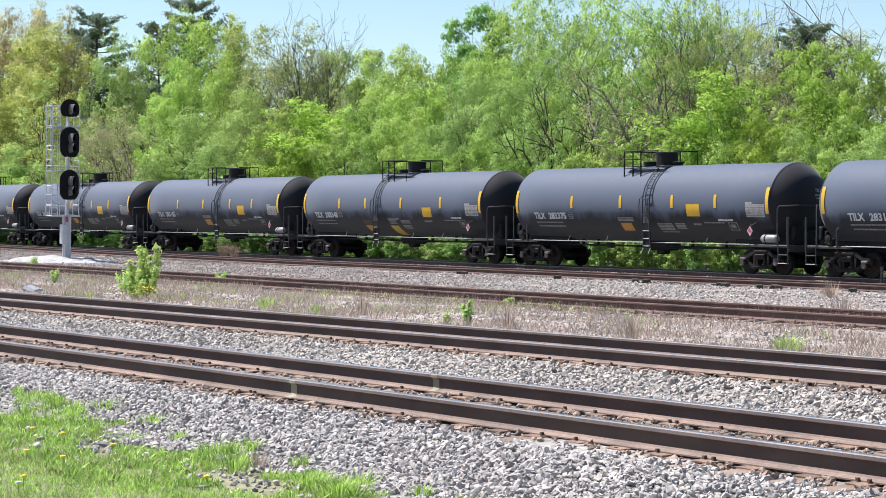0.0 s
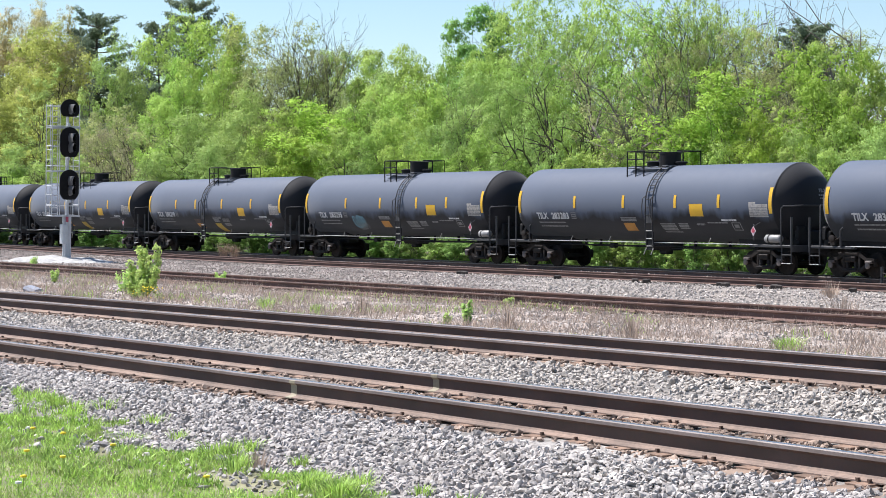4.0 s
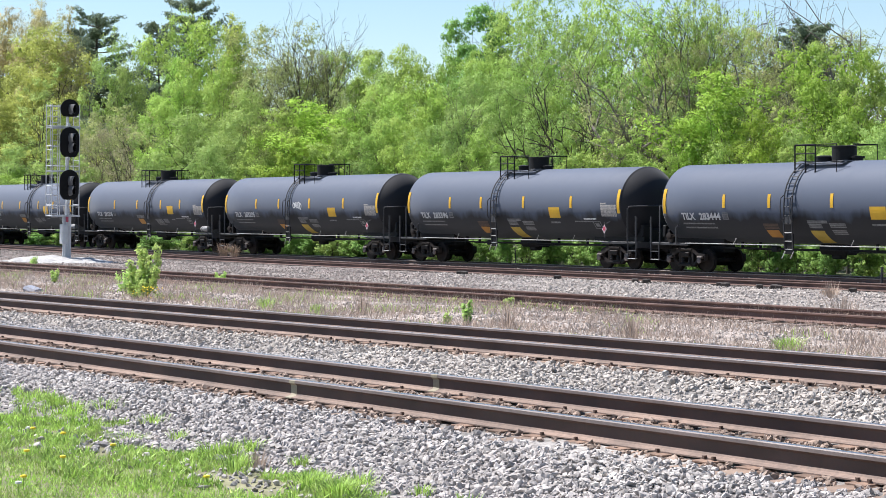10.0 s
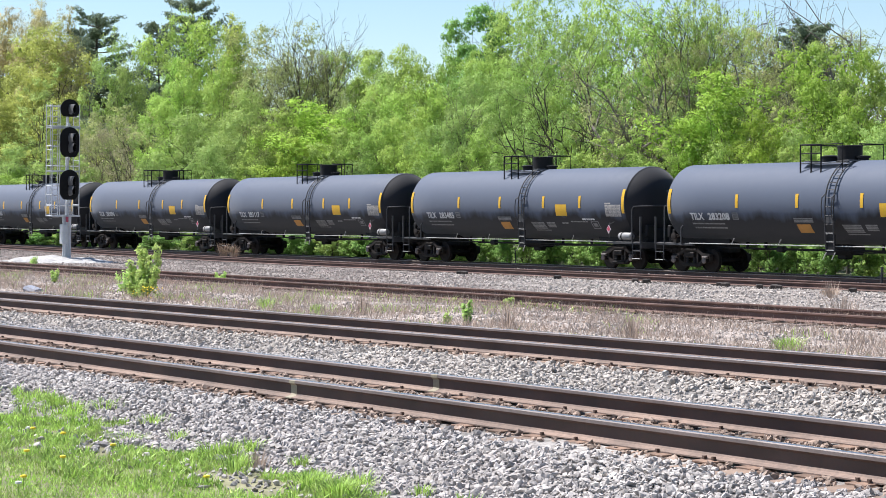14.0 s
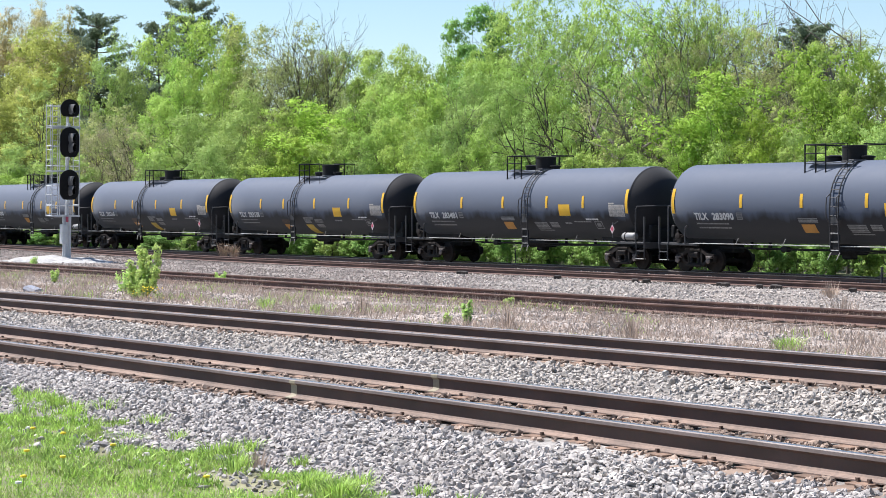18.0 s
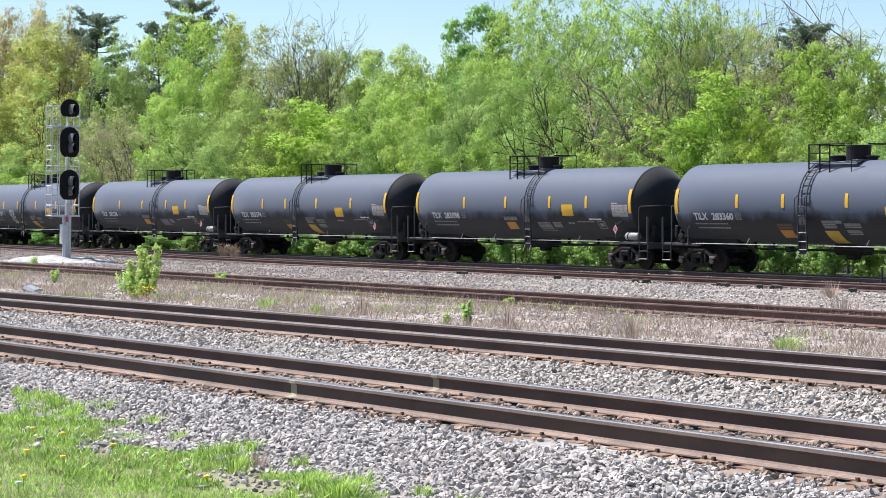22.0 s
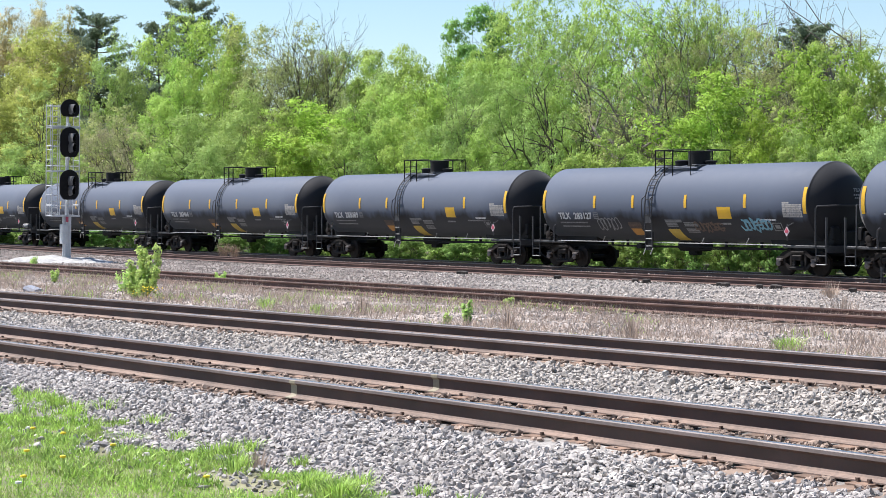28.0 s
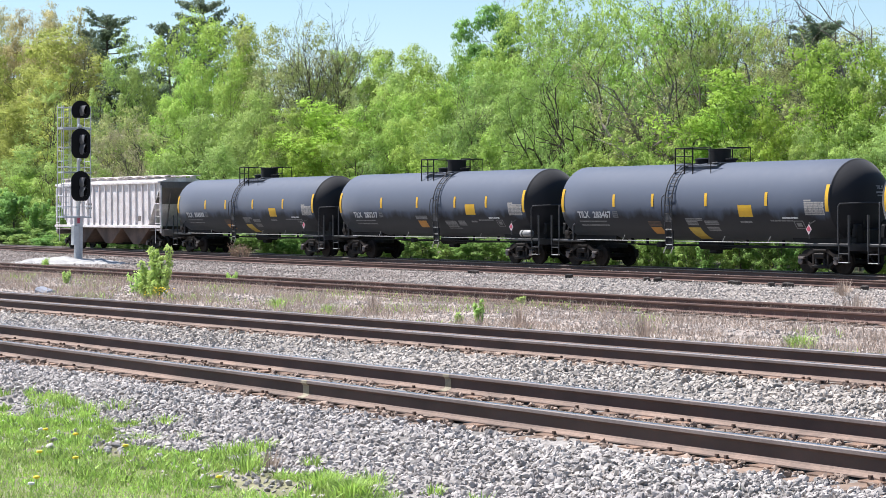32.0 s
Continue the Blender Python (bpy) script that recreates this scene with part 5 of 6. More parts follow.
def limb_model(seed, height, limbs=9, rise=(0.6, 1.7), thick=0.19, kind=None, bark=None):
    """A big tree with a short trunk that parts into long, bending limbs, bare or with a thin veil of young leaves."""
    rng = np.random.default_rng(seed)
    b, tips = Build(), []
    b.rod((0, 0, -0.3), (0.1, 0, height * 0.22), thick * 1.7, 9, thick * 1.4, caps=False).rod((0.1, 0, height * 0.22), (0.2, 0.1, height * 0.42), thick * 1.4, 9, thick, caps=False)
    for i in range(limbs):
        a, f = i * 2.4 + rng.uniform(-0.3, 0.3), rng.uniform(0.14, 0.42)
        d = Vector((math.cos(a), math.sin(a), rng.uniform(*rise))).normalized()
        bough(b, tips, rng, Vector((0.15, 0.05, f * height)), d, height * rng.uniform(0.45, 0.7), thick * rng.uniform(0.5, 0.85), 0, 9, 1)
    k = height / max(p[2] for p in b.v)
    b.v = [(x, y, z * k) for x, y, z in b.v]
    crown = None
    if kind:
        c = np.array([tuple(p) for p in tips]) * np.array((1, 1, k))
        c = c[rng.random(len(c)) < 0.2]
        v, f = leaf_cloud(rng, c, rng.uniform(0.18, 0.42, len(c)), 20, 0.05)
        crown = crown_mesh("crown", v, f, M_LEAF[kind])
    return b.mesh("trunk", bark or M_LIMB), crown, float(np.percentile(np.abs(np.array(b.v)[:, :2]), 96))


def pine_model(seed, height):
    """A white pine: open whorls of long limbs that sweep up at their ends, with needle tufts along them."""
    rng = np.random.default_rng(seed)
    b = Build().rod((0, 0, -0.3), (0, 0, height * 0.97), 0.17, 7, 0.03)
    centres, radii = [], []
    for i in range(84):
        f = 0.35 + 0.63 * ((i // 7) + 0.5 + 0.2 * rng.normal()) / 12
        a = rng.uniform(0, 6.283)
        reach = (0.25 + (1.02 - f) ** 0.7) * height * 0.24 * rng.uniform(0.45, 1.2)
        root, last = Vector((0, 0, f * height)), None
        lift = rng.uniform(0.2, 0.5)
        for s in np.linspace(0.0, 1.0, 9):
            p = root + Vector((math.cos(a) * reach * s, math.sin(a) * reach * s, reach * lift * s ** 1.8))
            if last is not None:
                b.rod(last, p, 0.035 * (1.1 - s), 4, 0.03 * (1.0 - 0.9 * s), caps=False)
            last = p
            if s > 0.25:
                for _ in range(3):
                    centres.append((p.x + rng.normal() * 0.09, p.y + rng.normal() * 0.09, p.z + abs(rng.normal()) * 0.06 + 0.03))
                    radii.append(rng.uniform(0.12, 0.24))
    v, f = leaf_cloud(rng, np.array(centres), np.array(radii), 15, 0.052, 0.55)
    return b.mesh("trunk", M_BARK), crown_mesh("crown", v, f, M_LEAF["pine"]), float(np.percentile(np.abs(v[:, :2]), 95))


MODELS = {
    "bright": [tree_model(21, "bright", 10, 2.8, 20, 15, 52, 0.056), tree_model(22, "bright", 10, 3.1, 22, 14, 52, 0.056, stems=2)],
    "dense": [tree_model(26, "shrub", 10, 3.3, 24, 13, 56, 0.062, 0.08, lobe=0.38), tree_model(27, "shrub", 10, 3.3, 22, 13, 56, 0.062, 0.08, lobe=0.38)],
    "mid": [tree_model(31, "mid", 10, 2.9, 20, 15, 52, 0.055), tree_model(32, "mid", 10, 2.5, 22, 14, 52, 0.055, stems=2)],
    "lime": [tree_model(36, "lime", 10, 2.9, 24, 13, 52, 0.055, lobe=0.36), tree_model(37, "lime", 10, 2.6, 22, 13, 52, 0.055, stems=2, lobe=0.38)],
    "dark": [tree_model(38, "dark", 10, 2.4, 26, 12, 48, 0.056, lobe=0.32)],
    "yellow": [tree_model(41, "yellow", 10, 2.3, 24, 14, 52, 0.050, lobe=0.46, open_=0.95), tree_model(42, "yellow", 10, 2.1, 22, 14, 52, 0.050, lobe=0.46, open_=0.95)],
    "tan": [tree_model(43, "tan", 10, 2.3, 26, 14, 46, 0.042, 0.3, 18, 2, lobe=0.42, open_=1.0, core=80, bark=M_TWIG)],
    "airy": [tree_model(46, "bright", 10, 2.8, 30, 11, 48, 0.050, 0.25, 18, 2, lobe=0.40, open_=1.1, core=42), tree_model(47, "lime", 10, 2.9, 30, 11, 48, 0.050, 0.25, 18, 2, 2, lobe=0.40, open_=1.1, core=42)],
    "open": [tree_model(48, "bright", 10, 2.8, 20, 6, 44, 0.048, 0.3, 18, 2, stems=2, lobe=0.34, core=0), tree_model(49, "mid", 10, 2.6, 20, 6, 44, 0.048, 0.3, 18, 2, lobe=0.34, core=0)],
    "olive": [tree_model(51, "olive", 10, 2.6, 28, 10, 48, 0.044, count=18, forks=2, lobe=0.42, open_=1.1, core=42), tree_model(52, "olive", 10, 2.8, 28, 10, 48, 0.044, count=18, forks=2, stems=2, lobe=0.42, open_=1.1, core=42)],
    "twig": [tree_model(56, "twig", 10, 3.0, 22, 8, 40, 0.042, 0.06, 20, 2, stems=2, lobe=0.45, open_=1.1, core=26, bark=M_TWIG)],
    "bare": [bare_model(61, 10, 3.4), bare_model(62, 10, 3.4, 0.35)],
    "limbs": [limb_model(64, 10), limb_model(65, 10)],
    "stems": [limb_model(66, 10, 7, (1.2, 3.0), 0.20, "olive"), limb_model(67, 10, 8, (1.0, 2.6), 0.18, "mid", M_BARK)],
    "pine": [pine_model(71, 10), pine_model(72, 10)],
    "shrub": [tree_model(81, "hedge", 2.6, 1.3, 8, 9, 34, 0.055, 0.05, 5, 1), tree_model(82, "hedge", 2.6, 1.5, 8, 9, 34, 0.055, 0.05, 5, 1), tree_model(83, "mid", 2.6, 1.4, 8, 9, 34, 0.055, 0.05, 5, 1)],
}
LABELS = {
    "stems": ("budding_tree", "vase-shaped tree with pale grey limbs and few leaves", "tree"),
    "open": ("leafy_tree", "thinly leafed tree with dark trunk and limbs showing", "tree"),
    "lime": ("leafy_tree", "tree in yellow-green young leaf in the wood", "tree"), "dark": ("leafy_tree", "tree in darker green leaf behind the others", "tree"),
    "tan": ("budding_tree", "tall budding tree with tan catkins", "tree"), "twig": ("budding_tree", "brown twiggy budding thicket tree", "tree"), "limbs": ("bare_tree", "large bare tree with thick grey limbs", "tree"),
    "bright": ("leafy_tree", "broad tree in bright green spring leaf", "tree"), "mid": ("leafy_tree", "tree in fresh mid-green leaf at the wood's edge", "tree"),
    "dense": ("leafy_tree", "low dense tree in lime-green spring leaf", "tree"), "airy": ("leafy_tree", "tall thinly leafed tree with grey limbs showing", "tree"),
    "yellow": ("leafy_tree", "tall slender tree with yellow-green young leaves", "tree"), "olive": ("budding_tree", "sparsely leafed tree with grey branches showing", "tree"),
    "bare": ("bare_tree", "nearly bare tree with fine grey branches", "tree"), "pine": ("pine_tree", "dark green pine rising above the wood", "pine tree"),
    "shrub": ("shrub", "green shrub at the edge of the wood", "shrub"),
}
rnd = random.Random(77)


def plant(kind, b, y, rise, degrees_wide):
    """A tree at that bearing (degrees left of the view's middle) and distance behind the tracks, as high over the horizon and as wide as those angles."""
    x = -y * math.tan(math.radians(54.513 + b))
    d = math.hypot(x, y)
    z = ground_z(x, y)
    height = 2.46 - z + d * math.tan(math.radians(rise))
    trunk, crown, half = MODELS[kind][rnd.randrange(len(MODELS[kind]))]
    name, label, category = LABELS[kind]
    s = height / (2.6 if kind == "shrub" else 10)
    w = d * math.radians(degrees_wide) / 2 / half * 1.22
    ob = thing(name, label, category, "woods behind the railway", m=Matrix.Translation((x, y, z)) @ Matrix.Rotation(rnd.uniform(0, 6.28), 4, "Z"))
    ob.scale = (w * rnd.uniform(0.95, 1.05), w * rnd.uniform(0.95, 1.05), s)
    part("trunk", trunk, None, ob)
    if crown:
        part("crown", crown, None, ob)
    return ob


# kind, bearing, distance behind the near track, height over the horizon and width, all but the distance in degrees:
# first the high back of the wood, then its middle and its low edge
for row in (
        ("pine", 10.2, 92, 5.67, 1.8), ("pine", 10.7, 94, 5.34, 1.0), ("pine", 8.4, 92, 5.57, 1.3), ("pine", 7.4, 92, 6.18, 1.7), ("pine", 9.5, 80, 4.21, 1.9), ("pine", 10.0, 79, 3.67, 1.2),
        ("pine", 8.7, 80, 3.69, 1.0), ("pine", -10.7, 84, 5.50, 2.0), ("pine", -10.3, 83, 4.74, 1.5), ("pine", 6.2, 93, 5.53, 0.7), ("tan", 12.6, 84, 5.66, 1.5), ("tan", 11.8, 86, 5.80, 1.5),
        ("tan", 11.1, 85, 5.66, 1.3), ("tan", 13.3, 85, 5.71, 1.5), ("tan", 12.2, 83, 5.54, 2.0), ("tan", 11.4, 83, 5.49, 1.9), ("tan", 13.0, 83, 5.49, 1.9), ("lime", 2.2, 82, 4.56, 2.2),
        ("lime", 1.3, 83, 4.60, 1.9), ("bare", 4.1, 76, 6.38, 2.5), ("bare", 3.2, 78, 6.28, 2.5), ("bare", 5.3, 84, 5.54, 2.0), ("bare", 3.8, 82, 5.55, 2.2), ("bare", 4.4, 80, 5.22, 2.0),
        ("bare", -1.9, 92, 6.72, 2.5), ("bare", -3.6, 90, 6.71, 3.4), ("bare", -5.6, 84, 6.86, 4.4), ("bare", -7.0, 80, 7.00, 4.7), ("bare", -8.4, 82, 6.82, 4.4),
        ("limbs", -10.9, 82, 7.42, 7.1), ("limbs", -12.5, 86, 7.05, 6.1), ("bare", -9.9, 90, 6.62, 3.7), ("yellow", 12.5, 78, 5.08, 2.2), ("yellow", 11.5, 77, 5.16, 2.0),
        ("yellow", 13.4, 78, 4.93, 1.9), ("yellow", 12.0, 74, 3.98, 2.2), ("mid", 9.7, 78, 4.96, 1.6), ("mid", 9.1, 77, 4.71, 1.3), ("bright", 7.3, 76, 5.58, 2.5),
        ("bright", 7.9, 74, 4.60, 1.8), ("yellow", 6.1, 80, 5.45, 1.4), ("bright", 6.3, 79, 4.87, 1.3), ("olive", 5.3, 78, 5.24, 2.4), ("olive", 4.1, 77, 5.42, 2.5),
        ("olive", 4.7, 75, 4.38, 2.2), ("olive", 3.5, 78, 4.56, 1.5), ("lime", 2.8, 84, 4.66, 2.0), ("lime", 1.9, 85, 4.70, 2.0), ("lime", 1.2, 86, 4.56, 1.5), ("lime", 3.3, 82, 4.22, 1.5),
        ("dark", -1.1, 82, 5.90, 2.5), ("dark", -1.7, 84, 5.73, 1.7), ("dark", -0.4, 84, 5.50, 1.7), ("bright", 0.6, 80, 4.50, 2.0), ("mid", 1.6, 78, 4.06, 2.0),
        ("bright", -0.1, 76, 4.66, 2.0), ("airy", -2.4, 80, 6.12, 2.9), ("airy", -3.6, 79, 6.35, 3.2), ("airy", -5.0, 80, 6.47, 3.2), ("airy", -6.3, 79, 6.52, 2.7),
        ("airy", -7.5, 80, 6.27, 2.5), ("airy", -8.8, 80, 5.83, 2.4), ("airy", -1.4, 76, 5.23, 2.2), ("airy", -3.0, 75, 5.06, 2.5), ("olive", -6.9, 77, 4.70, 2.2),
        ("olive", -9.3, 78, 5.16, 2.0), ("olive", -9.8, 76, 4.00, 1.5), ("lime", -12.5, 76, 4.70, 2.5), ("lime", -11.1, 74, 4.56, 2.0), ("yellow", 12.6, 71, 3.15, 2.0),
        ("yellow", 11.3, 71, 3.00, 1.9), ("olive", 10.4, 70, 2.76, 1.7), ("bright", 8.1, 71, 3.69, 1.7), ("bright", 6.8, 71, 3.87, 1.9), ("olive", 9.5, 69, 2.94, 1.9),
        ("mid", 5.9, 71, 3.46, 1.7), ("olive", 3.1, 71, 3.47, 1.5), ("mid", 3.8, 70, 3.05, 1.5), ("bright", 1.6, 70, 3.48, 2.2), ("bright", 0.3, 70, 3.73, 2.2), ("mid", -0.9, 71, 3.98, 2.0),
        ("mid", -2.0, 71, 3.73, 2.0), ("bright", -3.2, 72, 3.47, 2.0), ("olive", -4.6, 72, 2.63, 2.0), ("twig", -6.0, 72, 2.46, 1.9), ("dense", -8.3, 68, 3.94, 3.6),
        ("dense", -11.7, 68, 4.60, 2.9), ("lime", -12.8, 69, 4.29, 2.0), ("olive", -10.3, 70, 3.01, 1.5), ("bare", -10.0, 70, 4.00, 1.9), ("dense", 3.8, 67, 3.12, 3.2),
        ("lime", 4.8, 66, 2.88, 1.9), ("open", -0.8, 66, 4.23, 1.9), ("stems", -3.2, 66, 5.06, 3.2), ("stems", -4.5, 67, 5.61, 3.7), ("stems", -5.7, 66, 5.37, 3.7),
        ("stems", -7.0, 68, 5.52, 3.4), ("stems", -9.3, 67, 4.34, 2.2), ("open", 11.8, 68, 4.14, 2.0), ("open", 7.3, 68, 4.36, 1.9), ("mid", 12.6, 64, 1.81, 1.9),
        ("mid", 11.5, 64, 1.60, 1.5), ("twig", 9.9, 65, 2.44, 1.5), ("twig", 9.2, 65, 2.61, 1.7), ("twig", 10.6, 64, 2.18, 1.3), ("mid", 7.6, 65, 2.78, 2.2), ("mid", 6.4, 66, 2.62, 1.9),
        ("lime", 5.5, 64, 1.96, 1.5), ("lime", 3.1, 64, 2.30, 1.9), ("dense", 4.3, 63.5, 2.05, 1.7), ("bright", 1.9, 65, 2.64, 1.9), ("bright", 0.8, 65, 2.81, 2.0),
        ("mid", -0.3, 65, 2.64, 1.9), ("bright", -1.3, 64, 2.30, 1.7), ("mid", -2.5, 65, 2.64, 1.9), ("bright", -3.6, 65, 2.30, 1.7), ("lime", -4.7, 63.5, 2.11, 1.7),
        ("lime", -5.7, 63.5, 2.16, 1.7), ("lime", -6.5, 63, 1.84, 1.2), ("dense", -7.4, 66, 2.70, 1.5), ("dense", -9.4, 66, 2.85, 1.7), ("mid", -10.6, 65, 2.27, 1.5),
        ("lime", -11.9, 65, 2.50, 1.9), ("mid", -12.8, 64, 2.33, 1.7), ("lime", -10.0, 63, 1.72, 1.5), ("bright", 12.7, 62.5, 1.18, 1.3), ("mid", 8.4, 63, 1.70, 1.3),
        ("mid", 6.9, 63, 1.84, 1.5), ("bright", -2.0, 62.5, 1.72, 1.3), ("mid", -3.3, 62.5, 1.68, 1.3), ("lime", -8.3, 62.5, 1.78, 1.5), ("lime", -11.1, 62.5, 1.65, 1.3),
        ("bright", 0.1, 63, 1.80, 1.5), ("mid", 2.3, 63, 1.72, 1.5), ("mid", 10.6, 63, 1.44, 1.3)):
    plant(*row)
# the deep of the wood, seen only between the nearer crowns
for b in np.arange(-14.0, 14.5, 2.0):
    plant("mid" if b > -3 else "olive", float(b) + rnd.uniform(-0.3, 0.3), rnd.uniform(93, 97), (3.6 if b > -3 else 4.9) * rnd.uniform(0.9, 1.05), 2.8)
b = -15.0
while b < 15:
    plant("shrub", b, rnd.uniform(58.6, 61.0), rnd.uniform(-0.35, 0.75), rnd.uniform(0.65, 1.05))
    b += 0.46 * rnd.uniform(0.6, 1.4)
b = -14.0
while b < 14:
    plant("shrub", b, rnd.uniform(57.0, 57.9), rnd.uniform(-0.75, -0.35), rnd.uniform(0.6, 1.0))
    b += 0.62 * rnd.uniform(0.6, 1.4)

# ---- grass, weeds and small things by the tracks ----


def blades(name, count, area, place_ok, height, width, mat, seed, label, category, bent=True):
    rng = np.random.default_rng(seed)
    y = rng.uniform(area[2], area[3], count * 2)
    x = rng.uniform(area[0], area[1], count * 2)
    ok = np.array([place_ok(a, b) for a, b in zip(x, y)])
    x, y = x[ok][:count], y[ok][:count]
    n = len(x)
    z = np.array([ground_z(a, b) for a, b in zip(x, y)]) - 0.01
    h = height * rng.uniform(0.4, 1.3, n)
    a = rng.uniform(0, 6.283, n)
    lean = rng.normal(0, 0.45, (n, 2)) * h[:, None]
    w = width * rng.uniform(0.6, 1.3, n)
    base = np.stack([x, y, z], 1)
    side = np.stack([np.cos(a), np.sin(a), 0 * a], 1) * w[:, None]
    mid = base + np.concatenate([lean * 0.35, (h * 0.6)[:, None]], 1)
    tip = base + np.concatenate([lean, (h * 0.95)[:, None]], 1)
    v = np.stack([base - side, base + side, mid + side * 0.8, mid - side * 0.8, mid + side * 0.8, mid - side * 0.8, tip - side * 0.1, tip + side * 0.1], 1).reshape(-1, 3)
    if not bent:
        v = np.stack([base - side, base + side, tip], 1).reshape(-1, 3)
        return tagged(new(name, fast_mesh(name, v, np.arange(3 * n).reshape(-1, 3), mat)), label, category, kind="stuff")
    f = np.array([(0, 1, 2, 3), (5, 4, 7, 6)])
    f = (f[None] + 8 * np.arange(n)[:, None, None]).reshape(-1, 4)
    return tagged(new(name, fast_mesh(name, v, f, mat)), label, category, kind="stuff")


blades("lawn_grass", 150000, (-27, -6, 4.2, 9.2), lawn, 0.05, 0.0055, M_GRASS, 91, "short bright green grass with bare patches", "grass", bent=False)
blades("tall_grass", 26000, (-27, -6, 4.2, 9.6), lambda x, y: lawn(x, y) and (noise.noise((x * 0.8, y * 1.2, 15)) > 0.22 or (lawn_depth(x, y) < 1.3 and noise.noise((x * 1.6, y * 2.2, 16)) > -0.1)), 0.085, 0.0075, M_GRASS, 94, "longer bright green grass in clumps", "grass")


def weedy(x, y):
    return y > y_two(x) + 1.6 and noise.noise((x * 0.35, y * 0.6, 11)) > -0.05 and -2.5 * y < x < -0.74 * y


blades("dry_weeds", 44000, (-75, -13, 17.5, 29), weedy, 0.24, 0.006, M_DRY, 92, "thin dry brown weeds between the tracks", "weeds", bent=False)
blades("green_weeds", 12000, (-75, -13, 17.5, 28), lambda x, y: weedy(x, y) and noise.noise((x * 0.5, y * 0.8, 21)) > (0.12 if x < -30 else 0.3), 0.17, 0.008, M_GRASS, 93, "low green weeds between the tracks", "weeds")


def tuft(x, y, height, spread, count, mat, seed, name, label, category, leafy=0.0):
    rng = np.random.default_rng(seed)
    ob = thing(name, label, category, m=pose(x, y, ground_z(x, y)))
    if leafy:
        stems, centres, radii = Build(), [], []
        for _ in range(count):
            a, l = rng.uniform(0, 6.283), rng.uniform(0, spread)
            hh = height * rng.uniform(0.55, 1.05)
            e = Vector((math.cos(a) * l, math.sin(a) * l, hh))
            stems.rod((e.x * 0.3, e.y * 0.3, -0.05), e, 0.012, 5, 0.004)
            for s in np.linspace(0.25, 1.0, 7):
                centres.append((e.x * (0.3 + 0.7 * s), e.y * (0.3 + 0.7 * s), hh * s))
                radii.append(spread * 0.34)
        part("stems", stems, M_BARK, ob)
        v, f = leaf_cloud(rng, np.array(centres), np.array(radii), 11, leafy * 1.1, 0.9)
        part("leaves", fast_mesh("leaves", v, f, mat), None, ob)
    else:
        b = Build()
        for _ in range(int(count * 1.8)):
            a, l = rng.uniform(0, 6.283), rng.uniform(0.1, 0.7) * spread
            h = height * rng.uniform(0.5, 1.1)
            c, s, w = math.cos(a), math.sin(a), 0.0042
            r0 = rng.uniform(0, spread * 0.75)
            b.add([(c * r0 - s * w, s * r0 + c * w, -0.02), (c * r0 + s * w, s * r0 - c * w, -0.02), (c * (r0 + l * 0.5) + s * w * 0.8, s * (r0 + l * 0.5) - c * w * 0.8, h * 0.7), (c * (r0 + l), s * (r0 + l), h), (c * (r0 + l * 0.5) - s * w * 0.8, s * (r0 + l * 0.5) + c * w * 0.8, h * 0.7)], [(0, 1, 2, 4), (4, 2, 3)])
        tagged(part("foliage", b, mat, ob), kind="stuff")
    return ob


def sapling(x, y):
    """Upright shoots from one root, thickly set with lime-green leaves."""
    rng = np.random.default_rng(207)
    ob = thing("sapling", "leafy lime-green sapling with upright shoots among weeds", "sapling", m=pose(x, y, ground_z(x, y)))
    stems, centres, radii = Build(), [], []
    for dx, dy, h in ((-0.34, -0.10, 0.82), (-0.08, 0.05, 1.18), (0.02, 0.05, 1.12), (0.40, 0.25, 1.22), (0.30, 0.10, 0.98), (0.52, 0.1, 0.72), (-0.16, 0.2, 0.7), (0.15, -0.1, 0.62), (-0.42, 0.05, 0.45), (-0.25, -0.15, 0.35), (0.4, -0.15, 0.4)):
        e = Vector((dx, dy, h))
        stems.path([(dx * 0.15, dy * 0.15, -0.05), (dx * 0.75, dy * 0.75, h * 0.35), e], 0.011, 5)
        for s in np.linspace(0.28, 1.0, 11):
            k = min(1.0, 0.15 + 1.5 * s) if s < 0.4 else 0.75 + 0.42 * (s - 0.4)
            centres.append((dx * k + rng.normal(0, 0.025), dy * k + rng.normal(0, 0.025), h * s))
            radii.append(rng.uniform(0.07, 0.13))
    part("stems", stems, M_BARK, ob)
    v, f = leaf_cloud(rng, np.array(centres), np.array(radii), 24, 0.048, 1.0)
    part("leaves", fast_mesh("leaves", v, f, M_SAPLING), None, ob)


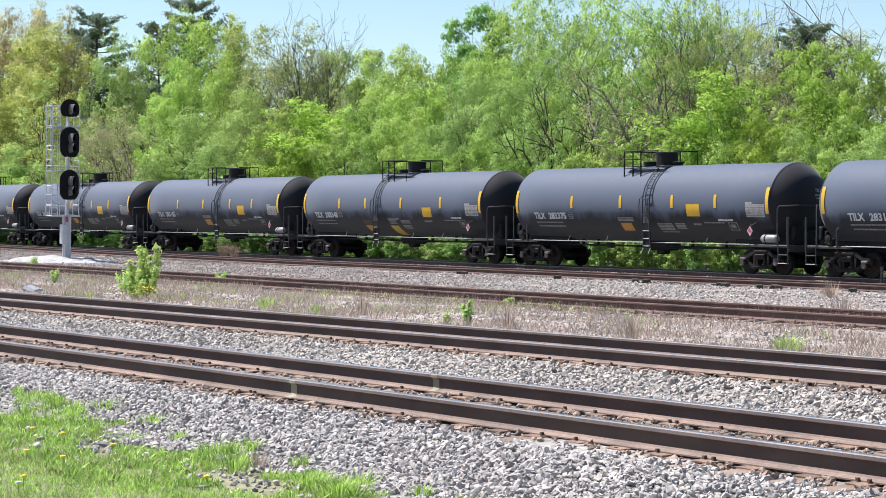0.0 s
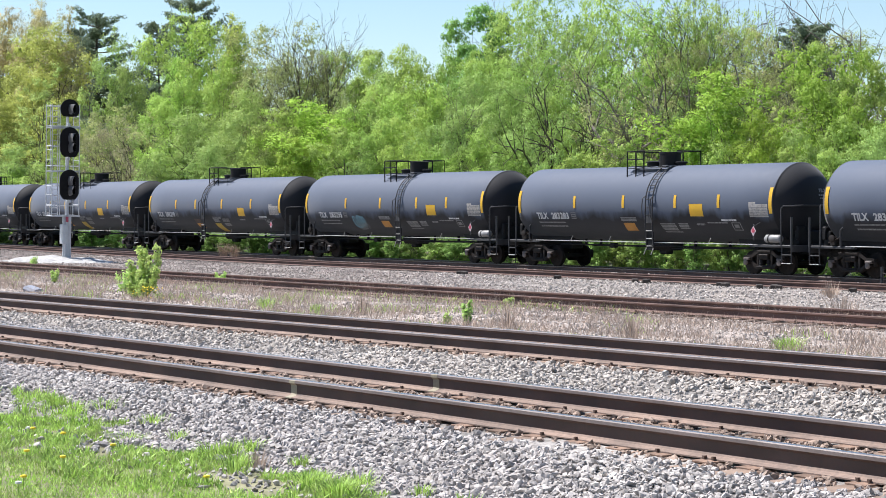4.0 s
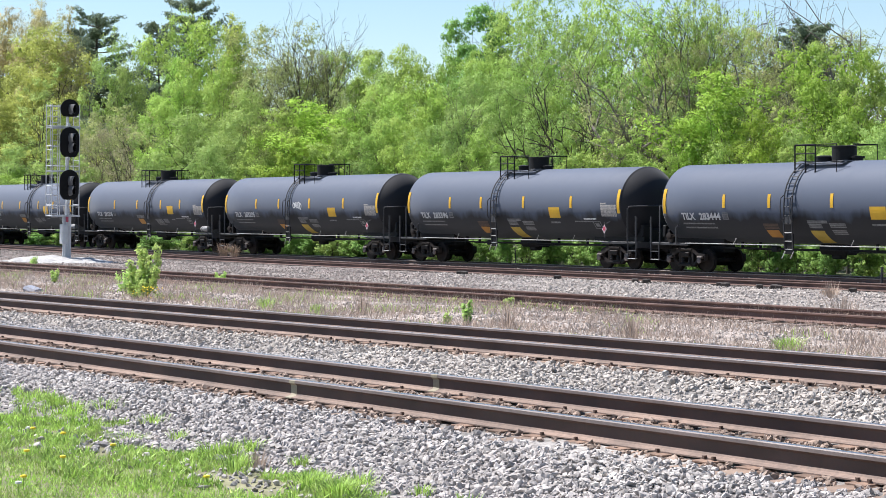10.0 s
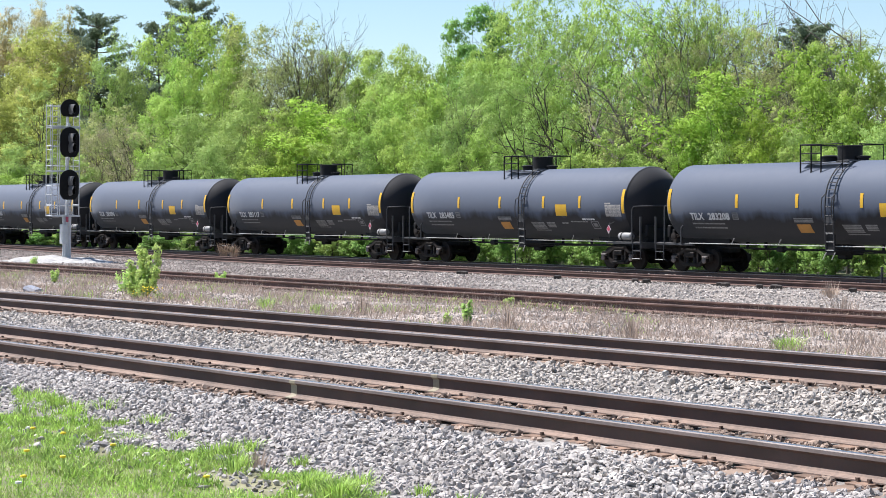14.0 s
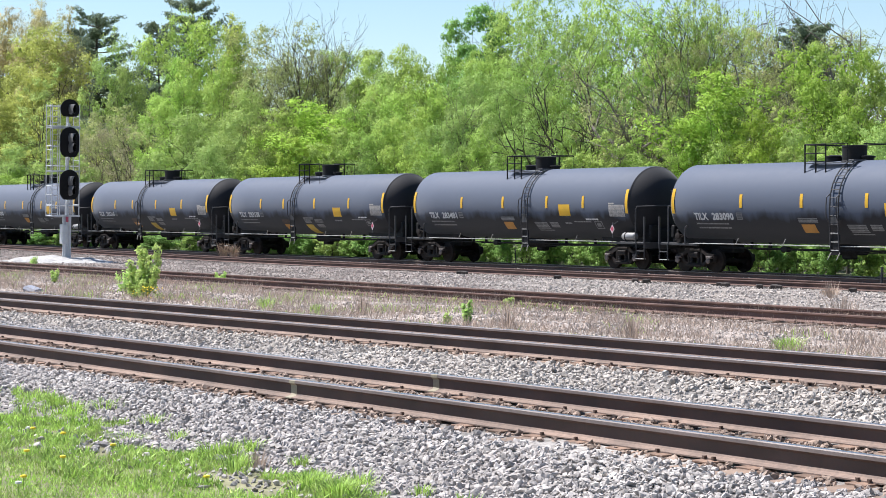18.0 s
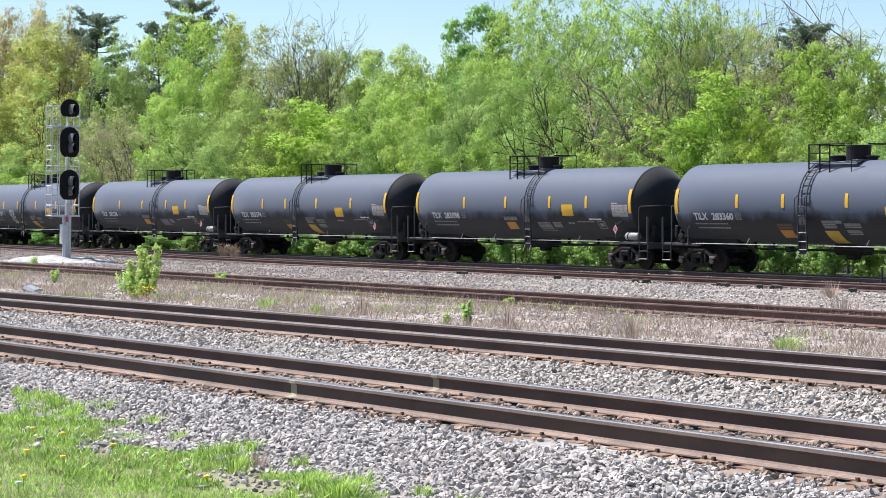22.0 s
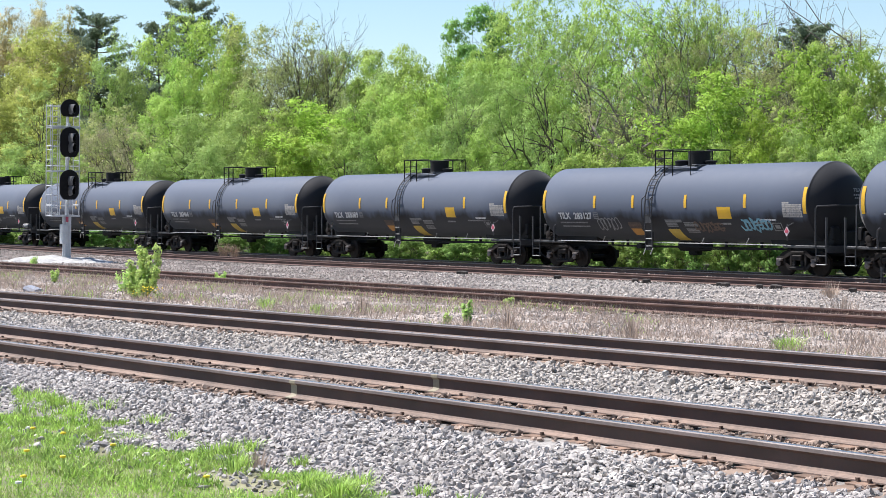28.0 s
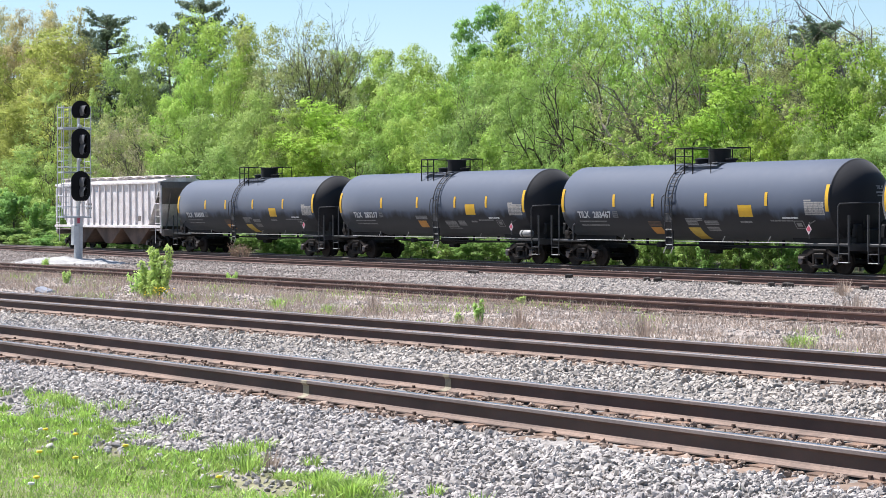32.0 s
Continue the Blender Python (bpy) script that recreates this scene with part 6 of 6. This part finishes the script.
PLANTS = (
    (-40.51, 20.24, 1.25, 0.42, 9, 'sapling'),
    (-43.48, 21.29, 0.6, 0.3, 5, 'weed'),
    (-73.74, 32.05, 0.45, 0.25, 5, 'weed'),
    (-52.19, 23.31, 0.35, 0.2, 4, 'weed'),
    (-27.95, 20.48, 0.42, 0.14, 5, 'weed'),
    (-28.17, 20.16, 0.2, 0.15, 3, 'weed'),
    (-20.16, 20.64, 0.22, 0.3, 160, 'grass'),
    (-34.13, 26.18, 0.16, 0.15, 4, 'weed'),
    (-49.16, 27.11, 0.3, 0.2, 4, 'weed'),
    (-35.46, 20.64, 0.25, 0.25, 90, 'grass'),
    (-32.97, 20.37, 0.2, 0.2, 60, 'grass'),
    (-108.58, 61.12, 0.9, 0.6, 60, 'dry'),
    (-39.37, 42.08, 0.55, 0.3, 60, 'dry'),
    (-26.32, 28.45, 0.5, 0.6, 70, 'dry'),
    (-23.0, 20.09, 0.45, 0.4, 60, 'dry'),
    (-26.73, 20.47, 0.4, 0.3, 50, 'dry'),
    (-32.08, 20.88, 0.45, 0.3, 50, 'dry'),
    (-13.06, 7.52, 0.16, 0.14, 30, 'dry'),
    (-11.95, 7.31, 0.12, 0.2, 120, 'grass'),
    (-11.51, 7.3, 0.12, 0.25, 160, 'grass'),
    (-13.15, 7.4, 0.12, 0.15, 90, 'grass'))
for i, (x, y, h, s, n, kind) in enumerate(PLANTS):
    if kind == "sapling":
        sapling(x, y)
    elif kind == "weed":
        tuft(x, y, h, s, n, M_SAPLING, 200 + i, "weed_plant", "small green leafy weed on gravel", "weed", 0.035)
    elif kind == "dry":
        tuft(x, y, h, s, n, M_DRY, 200 + i, "dry_weed", "dry straw-coloured weed clump", "weed")
    else:
        tuft(x, y, h, s, n, M_GRASS, 200 + i, "grass_tuft", "bright green grass tuft", "grass tuft")

# ragged edge of the lawn: tufts that creep into the stones
edge = random.Random(41)
for i in range(26):
    x = edge.uniform(-18.5, -10.2)
    y = y_one(x) - 2.95 - 0.11 * (x + 15.5) + edge.uniform(-0.35, 0.55)
    tuft(x, y, edge.uniform(0.07, 0.15), edge.uniform(0.10, 0.22), edge.randrange(26, 60), M_GRASS, 500 + i, "grass_tuft", "bright green grass tuft at the lawn's stony edge", "grass tuft")

# a bluish stone beside the second track, a switch stand and a thin marker post by the sidings
rock = Build().box((0, 0, 0.06), (0.5, 0.34, 0.2), 0.06, Euler((0.1, 0.25, 0.4)).to_matrix())
tagged(new("stone_slab", rock.mesh("stone_slab", material("blue_grey_stone", (0.24, 0.26, 0.31), rough=0.8, vary=0.2, scale=4, fine=30))), "blue-grey stone slab beside the track", "stone").matrix_basis = pose(-45.81, 19.85, ground_z(-45.81, 19.85) - 0.04)
stand = thing("switch_stand", "dark steel switch stand beside the siding", "switch stand", m=pose(-44.01, 49.51, -0.2))
part("base", Build().box((0, 0, 0.10), (0.5, 0.35, 0.2), 0.03), M_STEEL_DIRTY, stand)
part("post", Build().rod((0, 0, 0.2), (0, 0, 0.75), 0.05, 10), M_HANDRAIL, stand)
part("lever", Build().path([(0, 0, 0.55), (0.3, -0.1, 0.5), (0.35, -0.1, 0.15)], 0.02), M_STEEL_DIRTY, stand)
marker = thing("marker_post", "thin grey marker post between the sidings", "post", m=pose(-71.47, 55.13, -0.22))
part("post", Build().rod((0, 0, 0), (0, 0, 0.78), 0.022, 8), M_HANDRAIL, marker)
part("cap", Build().rod((0, 0, 0.74), (0, 0, 0.85), 0.035, 8), M_EDGE, marker)
loose = Build().box((0, 0, 0.08), (0.23, 0.42, 0.24), 0.03).mesh("loose_tie", M_TIE_DARK)
for lx_, turn in ((-63.9, 30), (-63.4, 44), (-57.4, 38), (-52.9, 52), (-52.4, 35), (-48.6, 40), (-48.15, 30), (-46.5, 48), (-46.0, 36), (-45.6, 42), (-42.5, 34)):
    tagged(new("loose_tie", loose), "dark broken tie end lying at the siding's edge", "railway tie", "loose tie ends").matrix_basis = pose(lx_, y_four(lx_) - 1.55 - 0.1 * math.sin(7 * lx_), -0.24, 0, 0, turn)
for fx, fy, fs in ((0.1, -0.2, 4), (0.45, -0.3, 6)):
    bloom = Build()
    r5 = random.Random(int(fs * 10 + fx * 7))
    for _ in range(fs * 3):
        a, l = r5.uniform(0, 6.28), r5.uniform(0, 0.4)
        bloom.turned([(0.30, 0.004), (0.315, 0.022), (0.325, 0.004)], 5, "z", (l * math.cos(a), l * math.sin(a), r5.uniform(-0.25, 0.02)))
    ob = thing("flowering_weed", "yellow-flowering weed at the sapling's foot", "weed", m=pose(PLANTS[0][0] + fx + 0.5, PLANTS[0][1] + fy, ground_z(PLANTS[0][0], PLANTS[0][1])))
    tagged(part("flowers", bloom, M_FLOWER, ob), kind="stuff")

# a dry thicket of brown stalks against the far track, and a pale fallen branch by the siding
for i, (x, y, h) in enumerate(((-93.9, 52.0, 0.8), (-92.9, 52.1, 0.7))):
    ob = thing("dry_shrub", "pale dry leafless shrub beside the track", "shrub", m=pose(x, y, ground_z(x, y)))
    rng = np.random.default_rng(400 + i)
    stalks = Build()
    for _ in range(46):
        a, lean = rng.uniform(0, 6.283), rng.uniform(0.1, 0.75)
        e = Vector((math.cos(a) * lean * 0.75, math.sin(a) * lean * 0.5, h * rng.uniform(0.5, 1.05)))
        stalks.rod((e.x * 0.35, e.y * 0.35, -0.05), e, 0.012, 4, 0.005)
        for _ in range(3):
            q = e * rng.uniform(0.45, 0.95)
            stalks.rod(q, q + Vector(rng.normal(0, 0.13, 3)) + Vector((0, 0, 0.1)), 0.008, 3, 0.003)
    tagged(part("stalks", stalks, M_STRAW, ob), kind="stuff")
ob = thing("fallen_branch", "pale dry branch lying beside the siding rail", "branch", m=pose(-44.6, 28.3, ground_z(-44.6, 28.3)))
part("stem", Build().path([(-0.9, 0.5, 0.03), (-0.3, 0.2, 0.06), (0.3, -0.1, 0.05), (1.0, -0.5, 0.04)], 0.035, 7), M_PALE_WOOD, ob)
part("side_branch", Build().path([(0.0, 0.05, 0.05), (0.4, 0.25, 0.10), (0.8, 0.3, 0.05)], 0.02, 6), M_PALE_WOOD, ob)

for i, (x, y, h) in enumerate(((-41.51, 44.32, 0.42), (-25.01, 26.95, 0.4), (-24.21, 27.05, 0.36))):
    tuft(x, y, h * 0.55, 0.42, 110, M_STRAW, 450 + i, "dry_grass", "pale straw-coloured dry grass clump beside the rail", "grass")

# dandelions in the lawn
rnd = random.Random(5)
for i in range(16):
    y = rnd.uniform(5.0, 7.0)
    x = -y * rnd.uniform(1.7, 2.4)
    ob = thing("dandelion", "yellow dandelion flower in the grass" if i < 12 else "pale dandelion seed head in the grass", "dandelion", "dandelions in the lawn", m=pose(x, y, ground_z(x, y)))
    h = rnd.uniform(0.05, 0.11)
    part("stem", Build().rod((0, 0, -0.02), (0.01, 0, h), 0.004, 5), M_GRASS, ob)
    part("flower_head", Build().turned([(h - 0.008, 0.006), (h, 0.026), (h + 0.012, 0.023), (h + 0.017, 0.004)], 10, "z", (0.01, 0, 0)), M_FLOWER if i < 12 else M_PUFF, ob)

# how far the train runs ahead of its mean speed, in metres
GAIN = ((0.0, 0.07), (6.0, -0.03), (12.0, 0.0), (18.0, -0.03), (24.0, -0.07), (28.0, 0.16), (30.0, 0.30), (32.0, 0.44))


def motions():
    """The whole train rolls by at one speed; its wheels turn while it is near."""
    for n, car in enumerate(train + [hopper]):
        x0 = car_x(n, 0) if n < len(train) else car_x(27, 0) - HOPPER_GAP
        walk(car, [(t, on_track(x0 + SPEED * t + more)) for t, more in GAIN])
        t0, t1 = max(0.0, (-145 - x0) / SPEED), min(32.0, (-32 - x0) / SPEED)
        first, last = int(t0 * FPS), int(t1 * FPS)
        step = math.degrees(SPEED / FPS / 0.457)
        for truck in [c for c in car.children if c.name.startswith("truck")]:
            for w in [c for c in truck.children if c.name.startswith("wheelset")]:
                lx = w.matrix_basis.translation.x
                rows = [(k / FPS, pose(lx, 0, 0.457, 0, step * (k - first), 0)) for k in range(first, last + 1)]
                if first > 0:
                    rows.insert(0, (0.0, rows[0][1]))
                if last < 960:
                    rows.append((32.0, rows[-1][1]))
                walk(w, rows)


motions()
